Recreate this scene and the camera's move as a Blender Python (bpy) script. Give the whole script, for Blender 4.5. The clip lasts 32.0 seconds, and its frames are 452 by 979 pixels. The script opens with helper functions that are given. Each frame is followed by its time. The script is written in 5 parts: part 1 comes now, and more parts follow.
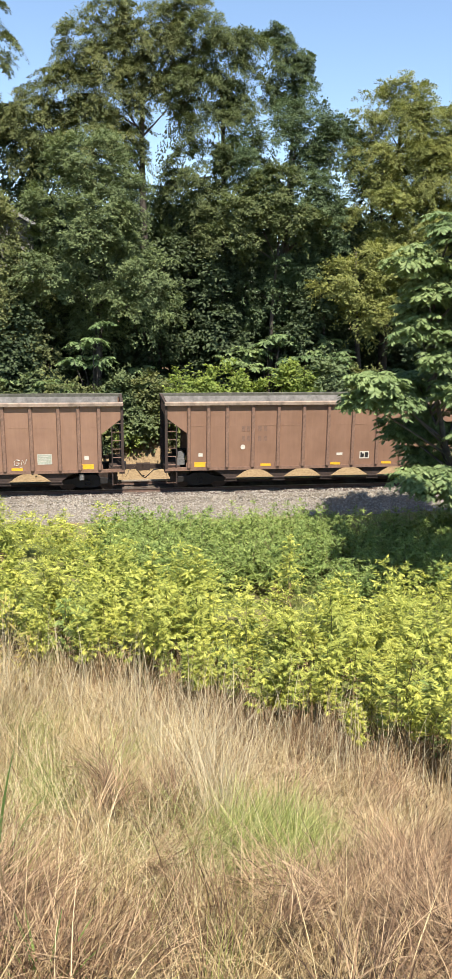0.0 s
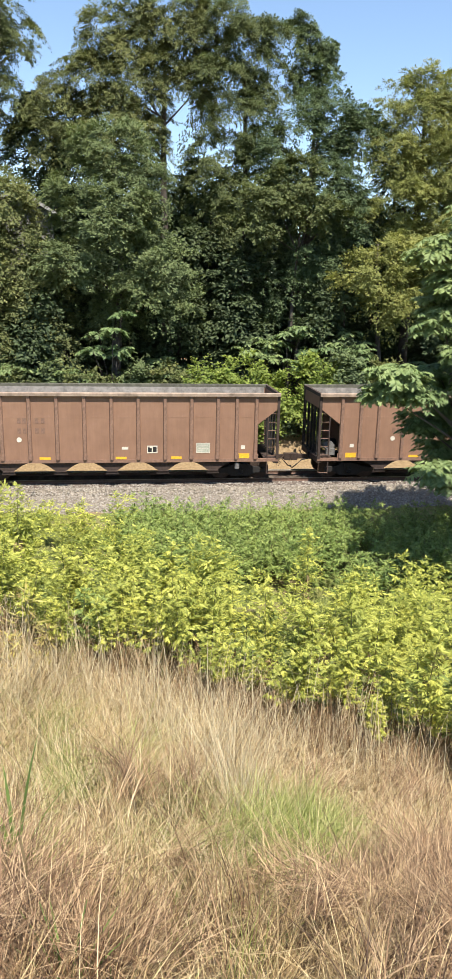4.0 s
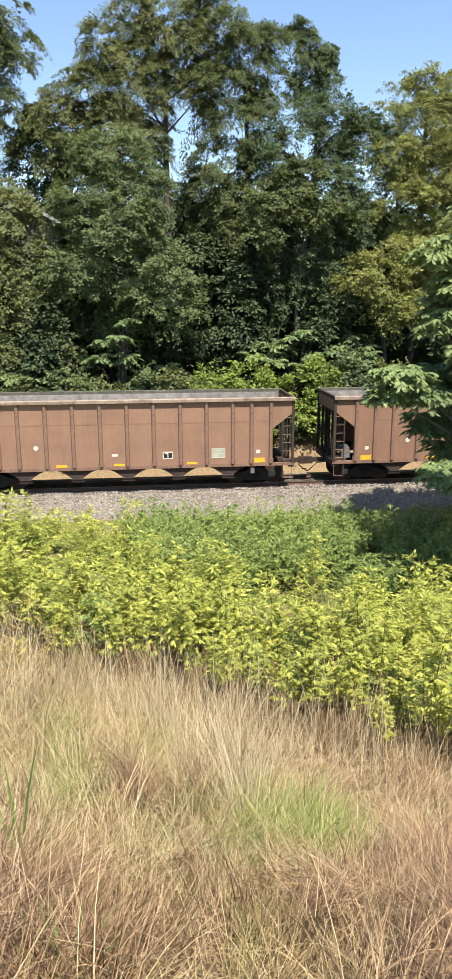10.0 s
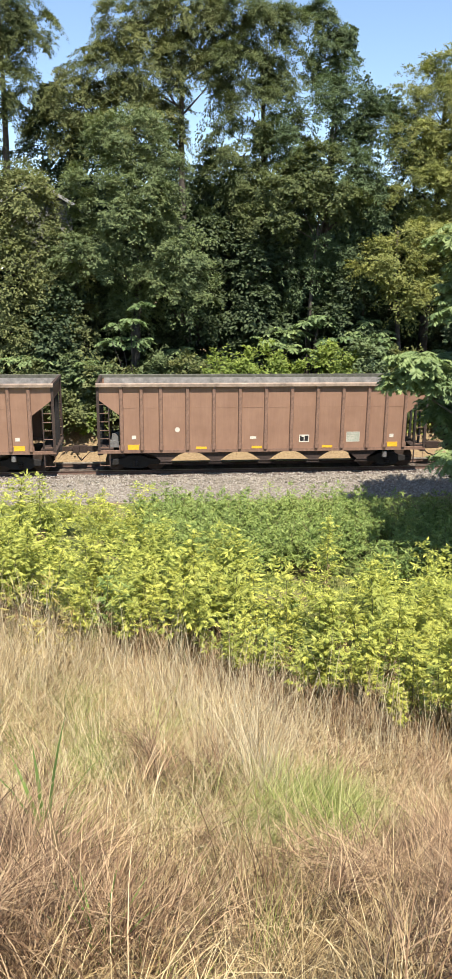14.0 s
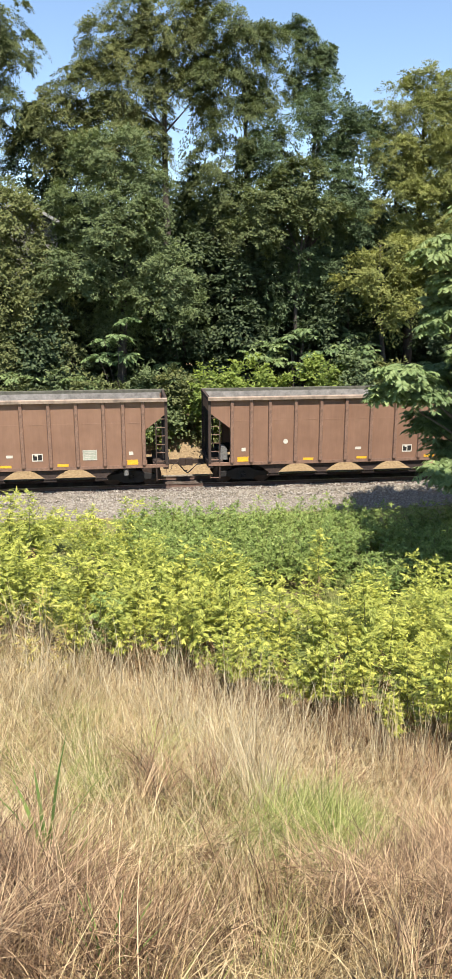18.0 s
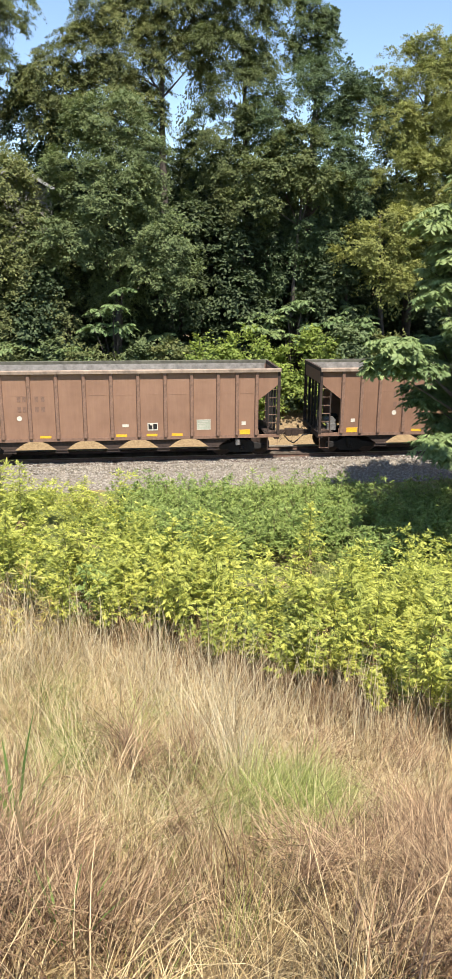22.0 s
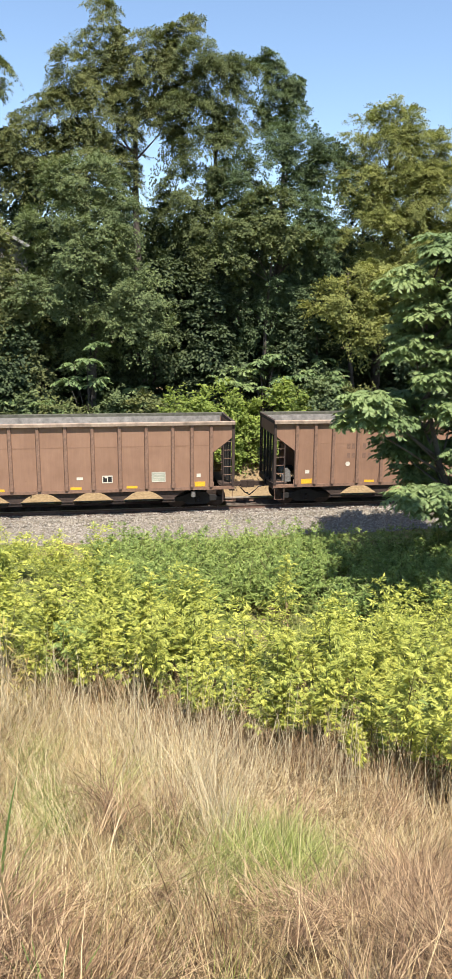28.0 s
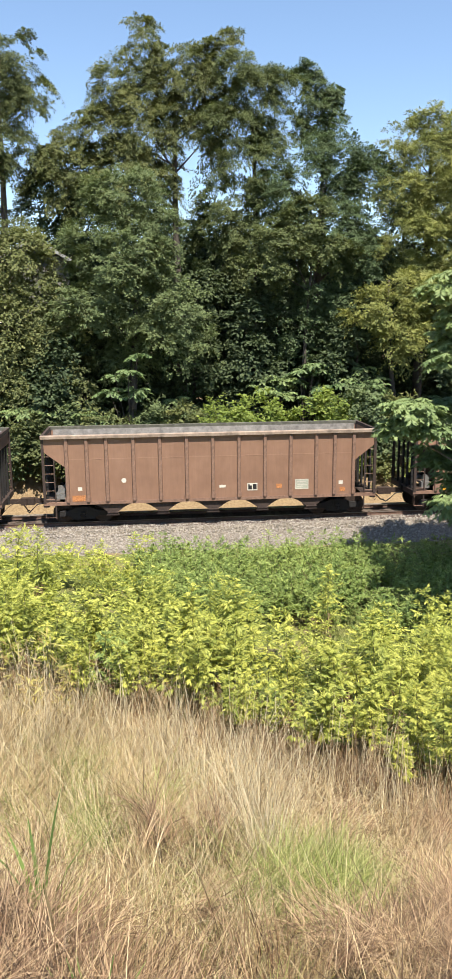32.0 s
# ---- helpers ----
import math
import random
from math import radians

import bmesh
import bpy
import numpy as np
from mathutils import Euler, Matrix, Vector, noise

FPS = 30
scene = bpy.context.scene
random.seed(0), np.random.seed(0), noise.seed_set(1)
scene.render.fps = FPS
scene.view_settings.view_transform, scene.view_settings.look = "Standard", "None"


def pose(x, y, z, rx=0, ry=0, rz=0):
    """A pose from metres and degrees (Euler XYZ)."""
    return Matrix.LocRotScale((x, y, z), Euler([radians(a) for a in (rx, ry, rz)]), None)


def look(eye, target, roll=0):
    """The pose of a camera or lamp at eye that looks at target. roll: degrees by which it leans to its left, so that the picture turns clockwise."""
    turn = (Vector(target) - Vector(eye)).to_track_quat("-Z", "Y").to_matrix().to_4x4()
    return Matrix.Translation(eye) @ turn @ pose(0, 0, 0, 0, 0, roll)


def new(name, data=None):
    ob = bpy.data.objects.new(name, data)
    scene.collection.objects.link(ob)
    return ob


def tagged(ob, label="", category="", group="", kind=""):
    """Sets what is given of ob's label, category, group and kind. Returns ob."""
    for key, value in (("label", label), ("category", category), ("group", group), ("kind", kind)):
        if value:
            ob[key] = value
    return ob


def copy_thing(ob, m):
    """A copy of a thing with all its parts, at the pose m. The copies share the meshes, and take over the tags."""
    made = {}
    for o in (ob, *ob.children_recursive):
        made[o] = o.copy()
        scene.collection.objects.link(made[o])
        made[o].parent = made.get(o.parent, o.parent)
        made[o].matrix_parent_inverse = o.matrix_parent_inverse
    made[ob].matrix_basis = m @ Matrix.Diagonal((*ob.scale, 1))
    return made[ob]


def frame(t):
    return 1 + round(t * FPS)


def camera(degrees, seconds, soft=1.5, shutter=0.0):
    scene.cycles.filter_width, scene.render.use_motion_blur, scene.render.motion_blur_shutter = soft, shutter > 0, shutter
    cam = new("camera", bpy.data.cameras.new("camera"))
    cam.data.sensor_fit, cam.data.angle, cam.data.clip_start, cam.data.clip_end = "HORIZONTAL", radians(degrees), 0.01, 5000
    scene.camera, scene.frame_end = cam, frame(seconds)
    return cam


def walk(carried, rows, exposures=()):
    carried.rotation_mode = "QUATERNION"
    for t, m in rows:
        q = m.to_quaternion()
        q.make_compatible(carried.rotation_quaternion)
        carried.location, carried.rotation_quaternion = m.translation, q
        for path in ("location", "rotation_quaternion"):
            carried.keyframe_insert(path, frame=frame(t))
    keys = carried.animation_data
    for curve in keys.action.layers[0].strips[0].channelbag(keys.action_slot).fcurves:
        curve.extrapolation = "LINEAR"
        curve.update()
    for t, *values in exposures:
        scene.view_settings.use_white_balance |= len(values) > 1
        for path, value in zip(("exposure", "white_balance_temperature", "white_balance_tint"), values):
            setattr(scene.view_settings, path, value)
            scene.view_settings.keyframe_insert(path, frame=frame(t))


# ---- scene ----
# ---------------------------------------------------------------- camera
EYE = 8.45
cam = camera(33.03, 32.0, soft=0.9)
# seconds, eye beside the first eye, yaw, pitch, roll
PATH = [
    (0.0, 0.000, 0.000, -0.000, -8.81, -14.06, 0.74),
    (0.5, -0.034, 0.023, -0.003, -8.13, -14.15, 0.70),
    (1.0, -0.074, 0.046, 0.003, -7.42, -14.24, 0.55),
    (1.5, -0.070, 0.067, -0.026, -8.24, -14.74, 0.28),
    (2.0, -0.087, 0.091, -0.041, -8.49, -15.59, 1.26),
    (2.5, -0.086, 0.074, 0.017, -8.26, -14.74, 1.91),
    (4.5, -0.081, 0.085, -0.050, -7.51, -14.59, 1.06),
    (5.0, -0.090, 0.038, 0.006, -8.38, -13.71, 1.53),
    (5.5, -0.111, 0.054, -0.008, -8.96, -13.83, 2.29),
    (6.0, -0.156, 0.036, 0.027, -8.27, -12.98, 3.29),
    (6.5, -0.171, 0.059, 0.005, -8.01, -12.44, 3.42),
    (7.0, -0.157, 0.040, -0.009, -8.65, -12.92, 3.07),
    (7.5, -0.219, 0.039, -0.021, -8.56, -13.94, 4.84),
    (8.0, -0.184, 0.112, -0.089, -6.04, -15.04, 3.38),
    (8.5, -0.163, 0.101, -0.062, -5.06, -16.69, 2.67),
    (9.0, -0.085, 0.065, -0.009, -4.11, -14.17, -0.46),
    (9.5, -0.033, 0.059, -0.024, -4.77, -14.04, -0.78),
    (10.0, 0.028, 0.030, -0.083, -6.81, -14.23, -0.04),
    (10.5, -0.087, 0.068, -0.099, -6.63, -15.30, 1.30),
    (11.0, -0.050, 0.085, -0.153, -5.59, -17.49, -0.85),
    (11.5, -0.031, 0.048, -0.119, -7.32, -17.90, 0.89),
    (12.0, -0.109, 0.045, -0.074, -3.93, -17.04, 0.77),
    (12.5, -0.073, 0.094, -0.084, -5.03, -16.68, -0.27),
    (13.0, -0.048, 0.106, -0.125, -5.70, -16.32, 0.11),
    (13.5, -0.122, -0.016, -0.080, -6.07, -15.34, 0.52),
    (15.5, -0.099, 0.100, -0.077, -6.61, -15.46, 0.22),
    (16.0, -0.067, 0.009, -0.041, -7.28, -14.34, -0.60),
    (16.5, -0.123, -0.052, -0.027, -7.68, -14.25, 0.01),
    (17.0, -0.126, 0.024, -0.058, -7.96, -13.90, -0.14),
    (17.5, -0.130, 0.044, -0.078, -6.88, -13.50, 0.15),
    (18.0, -0.207, -0.030, -0.037, -7.15, -14.37, -0.06),
    (18.5, -0.314, 0.004, -0.072, -10.69, -15.12, -0.37),
    (19.0, -0.326, -0.075, 0.024, -7.42, -12.91, 0.19),
    (19.5, -0.114, -0.013, -0.001, -5.74, -11.79, 0.01),
    (20.0, 0.006, 0.007, -0.048, -6.68, -13.08, -0.87),
    (20.5, 0.032, 0.007, -0.049, -6.59, -13.68, -1.78),
    (21.0, 0.039, 0.026, -0.071, -6.89, -14.08, -2.15),
    (21.5, 0.058, 0.056, -0.106, -7.30, -15.21, -1.46),
    (22.0, 0.023, 0.054, -0.074, -7.20, -16.39, 0.41),
    (22.5, -0.008, 0.078, -0.079, -5.89, -15.01, -0.09),
    (23.0, -0.023, 0.105, -0.110, -6.81, -15.60, 0.65),
    (23.5, -0.078, 0.102, -0.086, -5.88, -16.48, 0.09),
    (24.0, -0.002, 0.127, -0.118, -7.06, -17.11, -1.36),
    (24.5, 0.035, 0.085, -0.088, -6.83, -16.24, -1.76),
    (25.0, 0.210, -0.045, -0.001, -6.87, -14.31, -2.16),
    (25.5, 0.325, 0.098, -0.139, -6.49, -15.77, -0.96),
    (26.0, 0.190, -0.185, 0.090, -8.07, -13.88, -2.09),
    (26.5, 0.127, -0.016, 0.015, -9.17, -12.92, 0.03),
    (28.5, -0.110, -0.030, 0.062, -9.17, -12.65, 0.58),
    (29.0, -0.115, -0.052, 0.074, -8.36, -13.45, 0.84),
    (29.5, -0.179, -0.002, 0.033, -7.77, -13.43, 1.20),
    (30.0, -0.179, -0.018, 0.053, -7.05, -13.00, 0.64),
    (30.5, -0.141, -0.010, 0.049, -7.69, -12.71, 0.71),
    (31.0, -0.151, -0.045, 0.090, -7.28, -12.45, 1.35),
    (31.5, -0.208, -0.000, 0.055, -5.86, -12.57, 1.87),
    (32.0, -0.088, 0.048, 0.030, -6.22, -11.92, -0.46),
]


def view(x, y, z, yaw, pitch, roll):
    a, p = radians(yaw), radians(pitch)
    eye = Vector((x, y, EYE + z))
    ahead = Vector((-math.sin(a) * math.cos(p), math.cos(a) * math.cos(p), math.sin(p)))
    return look(eye, eye + 10 * ahead, roll)


walk(cam, [(r[0], view(*r[1:])) for r in PATH], exposures=[(0.0, 1.0), (32.0, 1.0)])

# ---------------------------------------------------------------- light
SUN_EL, SUN_AZ = 63.0, 168.0      # azimuth clockwise from +y
world = bpy.data.worlds.new("sky")
scene.world = world
world.use_nodes = True
wn = world.node_tree.nodes
sky = wn.new("ShaderNodeTexSky")
sky.sky_type = "NISHITA"
sky.sun_disc = False
sky.sun_elevation = radians(SUN_EL)
sky.sun_rotation = radians(SUN_AZ)
sky.air_density, sky.dust_density, sky.ozone_density = 1.0, 0.15, 1.6
wn["Background"].inputs["Strength"].default_value = 0.11
world.node_tree.links.new(sky.outputs[0], wn["Background"].inputs["Color"])
lamp = bpy.data.lights.new("sun", "SUN")
lamp.energy, lamp.angle, lamp.color = 5.0, radians(0.55), (1.0, 0.937, 0.845)
sun = new("sun", lamp)
el, az = radians(SUN_EL), radians(SUN_AZ)
sun.matrix_world = look((0, 0, 60), Vector((0, 0, 60)) - Vector((math.sin(az) * math.cos(el), math.cos(az) * math.cos(el), math.sin(el))))

# ---------------------------------------------------------------- materials


class Nodes:
    """A node material under construction."""

    def __init__(self, name):
        self.mat = bpy.data.materials.new(name)
        self.mat.use_nodes = True
        self.tree = self.mat.node_tree
        self.bsdf = self.tree.nodes["Principled BSDF"]
        self.out = self.tree.nodes["Material Output"]

    def add(self, kind, **values):
        n = self.tree.nodes.new(kind)
        for k, v in values.items():
            if k in n.inputs:
                n.inputs[k].default_value = v
        return n

    def link(self, a, b):
        self.tree.links.new(a, b)

    def coord(self, which="Object"):
        return self.tree.nodes.new("ShaderNodeTexCoord").outputs[which]

    def noise(self, scale, detail=4.0, rough=0.6, vector=None):
        n = self.add("ShaderNodeTexNoise")
        n.inputs["Scale"].default_value = scale
        n.inputs["Detail"].default_value = detail
        n.inputs["Roughness"].default_value = rough
        if vector is not None:
            self.link(vector, n.inputs["Vector"])
        return n.outputs["Fac"]

    def ramp(self, fac, *stops):
        r = self.add("ShaderNodeValToRGB")
        e = r.color_ramp.elements
        while len(e) < len(stops):
            e.new(0.5)
        for el_, (pos, col) in zip(e, stops):
            el_.position, el_.color = pos, (*col, 1.0)
        self.link(fac, r.inputs["Fac"])
        return r.outputs["Color"]

    def mix(self, fac, a, b, blend="MIX"):
        m = self.add("ShaderNodeMix")
        m.data_type, m.blend_type = "RGBA", blend
        for sock, v in ((m.inputs[0], fac), (m.inputs[6], a), (m.inputs[7], b)):
            if isinstance(v, (int, float)):
                sock.default_value = v
            elif isinstance(v, tuple):
                sock.default_value = (*v, 1.0)
            else:
                self.link(v, sock)
        return m.outputs[2]

    def bump(self, height, strength, distance):
        b = self.add("ShaderNodeBump")
        b.inputs["Strength"].default_value = strength
        b.inputs["Distance"].default_value = distance
        self.link(height, b.inputs["Height"])
        self.link(b.outputs["Normal"], self.bsdf.inputs["Normal"])

    def done(self, colour, rough=0.7, metal=0.0, spec=0.5):
        if isinstance(colour, tuple):
            self.bsdf.inputs["Base Color"].default_value = (*colour, 1.0)
        else:
            self.link(colour, self.bsdf.inputs["Base Color"])
        self.bsdf.inputs["Roughness"].default_value = rough
        self.bsdf.inputs["Metallic"].default_value = metal
        self.bsdf.inputs["Specular IOR Level"].default_value = spec
        return self.mat


def leaf_material(name, dark, mid, light, patch=0.5, through_light=0.35, rough=0.6, yellow=None, gloss=0.18):
    """Leaves: every leaf its own shade, larger drifts of colour, and light passing through."""
    n = Nodes(name)
    rnd = n.add("ShaderNodeNewGeometry").outputs["Random Per Island"]
    col = n.ramp(rnd, (0.0, dark), (0.45, mid), (1.0, light))
    drift = n.noise(patch, 3.0, 0.6, n.coord())
    shade = n.ramp(drift, (0.3, (0.7, 0.74, 0.7)), (0.7, (1.2, 1.16, 1.0)))
    col = n.mix(1.0, col, shade, "MULTIPLY")
    each = n.ramp(n.add("ShaderNodeObjectInfo").outputs["Random"], (0.0, (0.78, 0.84, 0.84)), (0.5, (1.0, 1.0, 1.0)), (1.0, (1.1, 1.06, 1.0)))
    col = n.mix(1.0, col, each, "MULTIPLY")
    if yellow:
        spot = n.ramp(n.noise(patch * 2.7, 2.0, 0.5, n.coord()), (0.56, (0, 0, 0)), (0.68, (1, 1, 1)))
        col = n.mix(spot, col, yellow)
    n.done(col, rough, 0.0, gloss)
    tl = n.add("ShaderNodeBsdfTranslucent")
    n.link(n.mix(1.0, col, (1.15, 1.2, 0.68), "MULTIPLY"), tl.inputs["Color"])
    ms = n.add("ShaderNodeMixShader")
    ms.inputs[0].default_value = through_light
    n.link(n.bsdf.outputs[0], ms.inputs[1])
    n.link(tl.outputs[0], ms.inputs[2])
    n.link(ms.outputs[0], n.out.inputs["Surface"])
    return n.mat


def blade_material(name, stops, through_light=0.25, patch=1.2):
    n = Nodes(name)
    rnd = n.add("ShaderNodeNewGeometry").outputs["Random Per Island"]
    col = n.ramp(rnd, *stops)
    shade = n.ramp(n.noise(patch, 4.0, 0.6, n.coord()), (0.3, (0.72, 0.7, 0.66)), (0.7, (1.15, 1.12, 1.05)))
    col = n.mix(1.0, col, shade, "MULTIPLY")
    n.done(col, 0.6, 0.0, 0.3)
    tl = n.add("ShaderNodeBsdfTranslucent")
    n.link(col, tl.inputs["Color"])
    ms = n.add("ShaderNodeMixShader")
    ms.inputs[0].default_value = through_light
    n.link(n.bsdf.outputs[0], ms.inputs[1])
    n.link(tl.outputs[0], ms.inputs[2])
    n.link(ms.outputs[0], n.out.inputs["Surface"])
    return n.mat


def plain(name, colour, rough=0.7, metal=0.0, grain=18.0, vary=0.35, bump=0.0):
    n = Nodes(name)
    c = n.coord()
    f = n.noise(grain, 6.0, 0.65, c)
    lo = tuple(v * (1 - vary) for v in colour)
    hi = tuple(min(1.0, v * (1 + vary)) for v in colour)
    col = n.ramp(f, (0.3, lo), (0.7, hi))
    big = n.ramp(n.noise(grain * 0.09, 3.0, 0.6, c), (0.35, (0.85, 0.85, 0.85)), (0.65, (1.1, 1.1, 1.1)))
    col = n.mix(1.0, col, big, "MULTIPLY")
    if bump:
        n.bump(f, 0.6, bump)
    return n.done(col, rough, metal)


def car_paint_material():
    """Faded brown freight-car paint: dusty, streaked downwards, rust specks towards the seams."""
    n = Nodes("faded_brown_paint")
    c = n.coord()
    mp = n.add("ShaderNodeMapping")
    mp.inputs["Scale"].default_value = (3.2, 3.2, 0.35)
    n.link(c, mp.inputs["Vector"])
    info = n.add("ShaderNodeObjectInfo")
    base = n.ramp(info.outputs["Random"], (0.0, (0.235, 0.133, 0.086)), (0.5, (0.26, 0.15, 0.098)), (1.0, (0.285, 0.167, 0.111)))
    streak = n.ramp(n.noise(2.2, 6.0, 0.7, mp.outputs[0]), (0.3, (0.91, 0.9, 0.9)), (0.7, (1.06, 1.06, 1.05)))
    col = n.mix(1.0, base, streak, "MULTIPLY")
    cloud = n.ramp(n.noise(0.8, 4.0, 0.6, c), (0.35, (0.88, 0.86, 0.85)), (0.7, (1.1, 1.1, 1.1)))
    col = n.mix(1.0, col, cloud, "MULTIPLY")
    speck = n.ramp(n.noise(9.0, 5.0, 0.75, c), (0.66, (0, 0, 0)), (0.74, (0.8, 0.8, 0.8)))
    col = n.mix(speck, col, (0.1, 0.045, 0.028))
    n.bump(n.noise(14.0, 4.0, 0.6, c), 0.15, 0.01)
    return n.done(col, 0.72, 0.0, 0.3)


M = {
    "paint": car_paint_material(),
    "rib": plain("brown_rib_paint", (0.212, 0.122, 0.082), 0.75, 0.0, 9.0, 0.3),
    "chord": plain("dusty_top_chord", (0.27, 0.2, 0.148), 0.85, 0.0, 3.0, 0.4),
    "inner": plain("scoured_grey_steel", (0.27, 0.245, 0.215), 0.75, 0.0, 3.0, 0.45),
    "black": plain("near_black_steel", (0.014, 0.012, 0.011), 0.85, 0.0, 12.0, 0.4),
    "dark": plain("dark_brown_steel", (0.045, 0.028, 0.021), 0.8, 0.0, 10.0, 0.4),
    "grey": plain("worn_grey_steel", (0.2, 0.19, 0.178), 0.55, 0.3, 14.0, 0.4),
    "wheel": plain("rusty_wheel_steel", (0.05, 0.032, 0.024), 0.7, 0.3, 12.0, 0.4),
    "yellow": plain("yellow_reflector", (0.78, 0.42, 0.03), 0.5, 0.0, 20.0, 0.25),
    "white": plain("chalky_white_paint", (0.6, 0.55, 0.46), 0.7, 0.0, 25.0, 0.25),
    "far_rim": plain("dark_far_rim", (0.1, 0.095, 0.07), 0.85, 0.0, 5.0, 0.4),
    "chalk": plain("faint_chalk_line", (0.5, 0.46, 0.38), 0.8, 0.0, 25.0, 0.25),
    "stencil": plain("grey_green_stencil", (0.36, 0.37, 0.29), 0.7, 0.0, 22.0, 0.25),
    "faded": plain("faded_dark_lettering", (0.185, 0.106, 0.073), 0.75, 0.0, 20.0, 0.4),
    "rustpatch": plain("orange_rust", (0.42, 0.17, 0.06), 0.85, 0.0, 14.0, 0.5),
    "rail": plain("rusty_rail_side", (0.12, 0.07, 0.048), 0.7, 0.3, 8.0, 0.35),
    "railtop": plain("polished_rail_top", (0.5, 0.47, 0.44), 0.28, 0.9, 6.0, 0.2),
    "tie": plain("weathered_tie_wood", (0.11, 0.085, 0.065), 0.9, 0.0, 6.0, 0.4, 0.01),
    "bark": plain("grey_brown_bark", (0.075, 0.06, 0.048), 0.9, 0.0, 5.0, 0.45, 0.03),
    "stem": plain("green_brown_stem", (0.17, 0.16, 0.06), 0.8, 0.0, 8.0, 0.35),
    "wood_leaf": leaf_material("blue_green_leaf", (0.088, 0.12, 0.058), (0.12, 0.158, 0.076), (0.155, 0.195, 0.1), 0.5, 0.2),
    "pale_leaf": leaf_material("pale_blue_green_leaf", (0.092, 0.124, 0.059), (0.124, 0.162, 0.077), (0.168, 0.208, 0.102), 0.5, 0.2),
    "olive_leaf": leaf_material("olive_leaf", (0.165, 0.188, 0.062), (0.212, 0.23, 0.078), (0.262, 0.272, 0.1), 0.5, 0.25),
    "hang_leaf": leaf_material("grey_green_hanging_leaf", (0.112, 0.132, 0.056), (0.15, 0.168, 0.07), (0.195, 0.208, 0.092), 0.5, 0.25),
    # green darkened in its colour to stand for shade inside the woods
    "dark_leaf": leaf_material("shade_darkened_leaf", (0.036, 0.052, 0.026), (0.055, 0.078, 0.038), (0.09, 0.118, 0.06), 0.5, 0.15),
    "vine_leaf": leaf_material("fresh_vine_leaf", (0.15, 0.205, 0.05), (0.22, 0.28, 0.07), (0.3, 0.355, 0.105), 0.8),
    "sumac_leaf": leaf_material("sumac_leaf", (0.12, 0.172, 0.076), (0.168, 0.228, 0.098), (0.23, 0.29, 0.14), 0.6, 0.22, 0.5),
    "weed_leaf": leaf_material("yellow_green_weed_leaf", (0.17, 0.2, 0.045), (0.385, 0.393, 0.084), (0.6, 0.58, 0.158), 0.9, 0.28, 0.5),
    "mug_leaf": leaf_material("mid_green_weed_leaf", (0.13, 0.18, 0.05), (0.22, 0.285, 0.085), (0.34, 0.4, 0.14), 0.6, 0.25, 0.5),
    "dead_leaf": leaf_material("withered_leaf", (0.28, 0.185, 0.085), (0.42, 0.34, 0.12), (0.5, 0.45, 0.17), 1.5, 0.3),
    "strap_leaf": leaf_material("deep_green_strap_leaf", (0.11, 0.17, 0.05), (0.16, 0.24, 0.07), (0.22, 0.3, 0.1), 1.5, 0.3),
    "husk": leaf_material("shrivelled_brown_leaf", (0.13, 0.075, 0.042), (0.25, 0.165, 0.095), (0.42, 0.31, 0.19), 1.5, 0.2),
    "straw": blade_material("straw_grass", ((0.0, (0.075, 0.046, 0.022)), (0.25, (0.24, 0.165, 0.08)), (0.65, (0.47, 0.355, 0.185)), (1.0, (0.74, 0.62, 0.38)))),
    "green_grass": blade_material("green_grass", ((0.0, (0.1, 0.12, 0.032)), (0.5, (0.29, 0.345, 0.09)), (1.0, (0.62, 0.61, 0.29))), 0.35),
    "red_grass": blade_material("red_brown_thatch", ((0.0, (0.055, 0.031, 0.018)), (0.5, (0.26, 0.162, 0.094)), (1.0, (0.63, 0.47, 0.295)))),
    "hay": blade_material("bleached_straw", ((0.0, (0.36, 0.265, 0.135)), (0.5, (0.6, 0.485, 0.285)), (1.0, (0.84, 0.74, 0.51)))),
    "pale_stalk": blade_material("pale_stalk", ((0.0, (0.46, 0.38, 0.24)), (0.5, (0.6, 0.51, 0.34)), (1.0, (0.7, 0.63, 0.46)))),
}


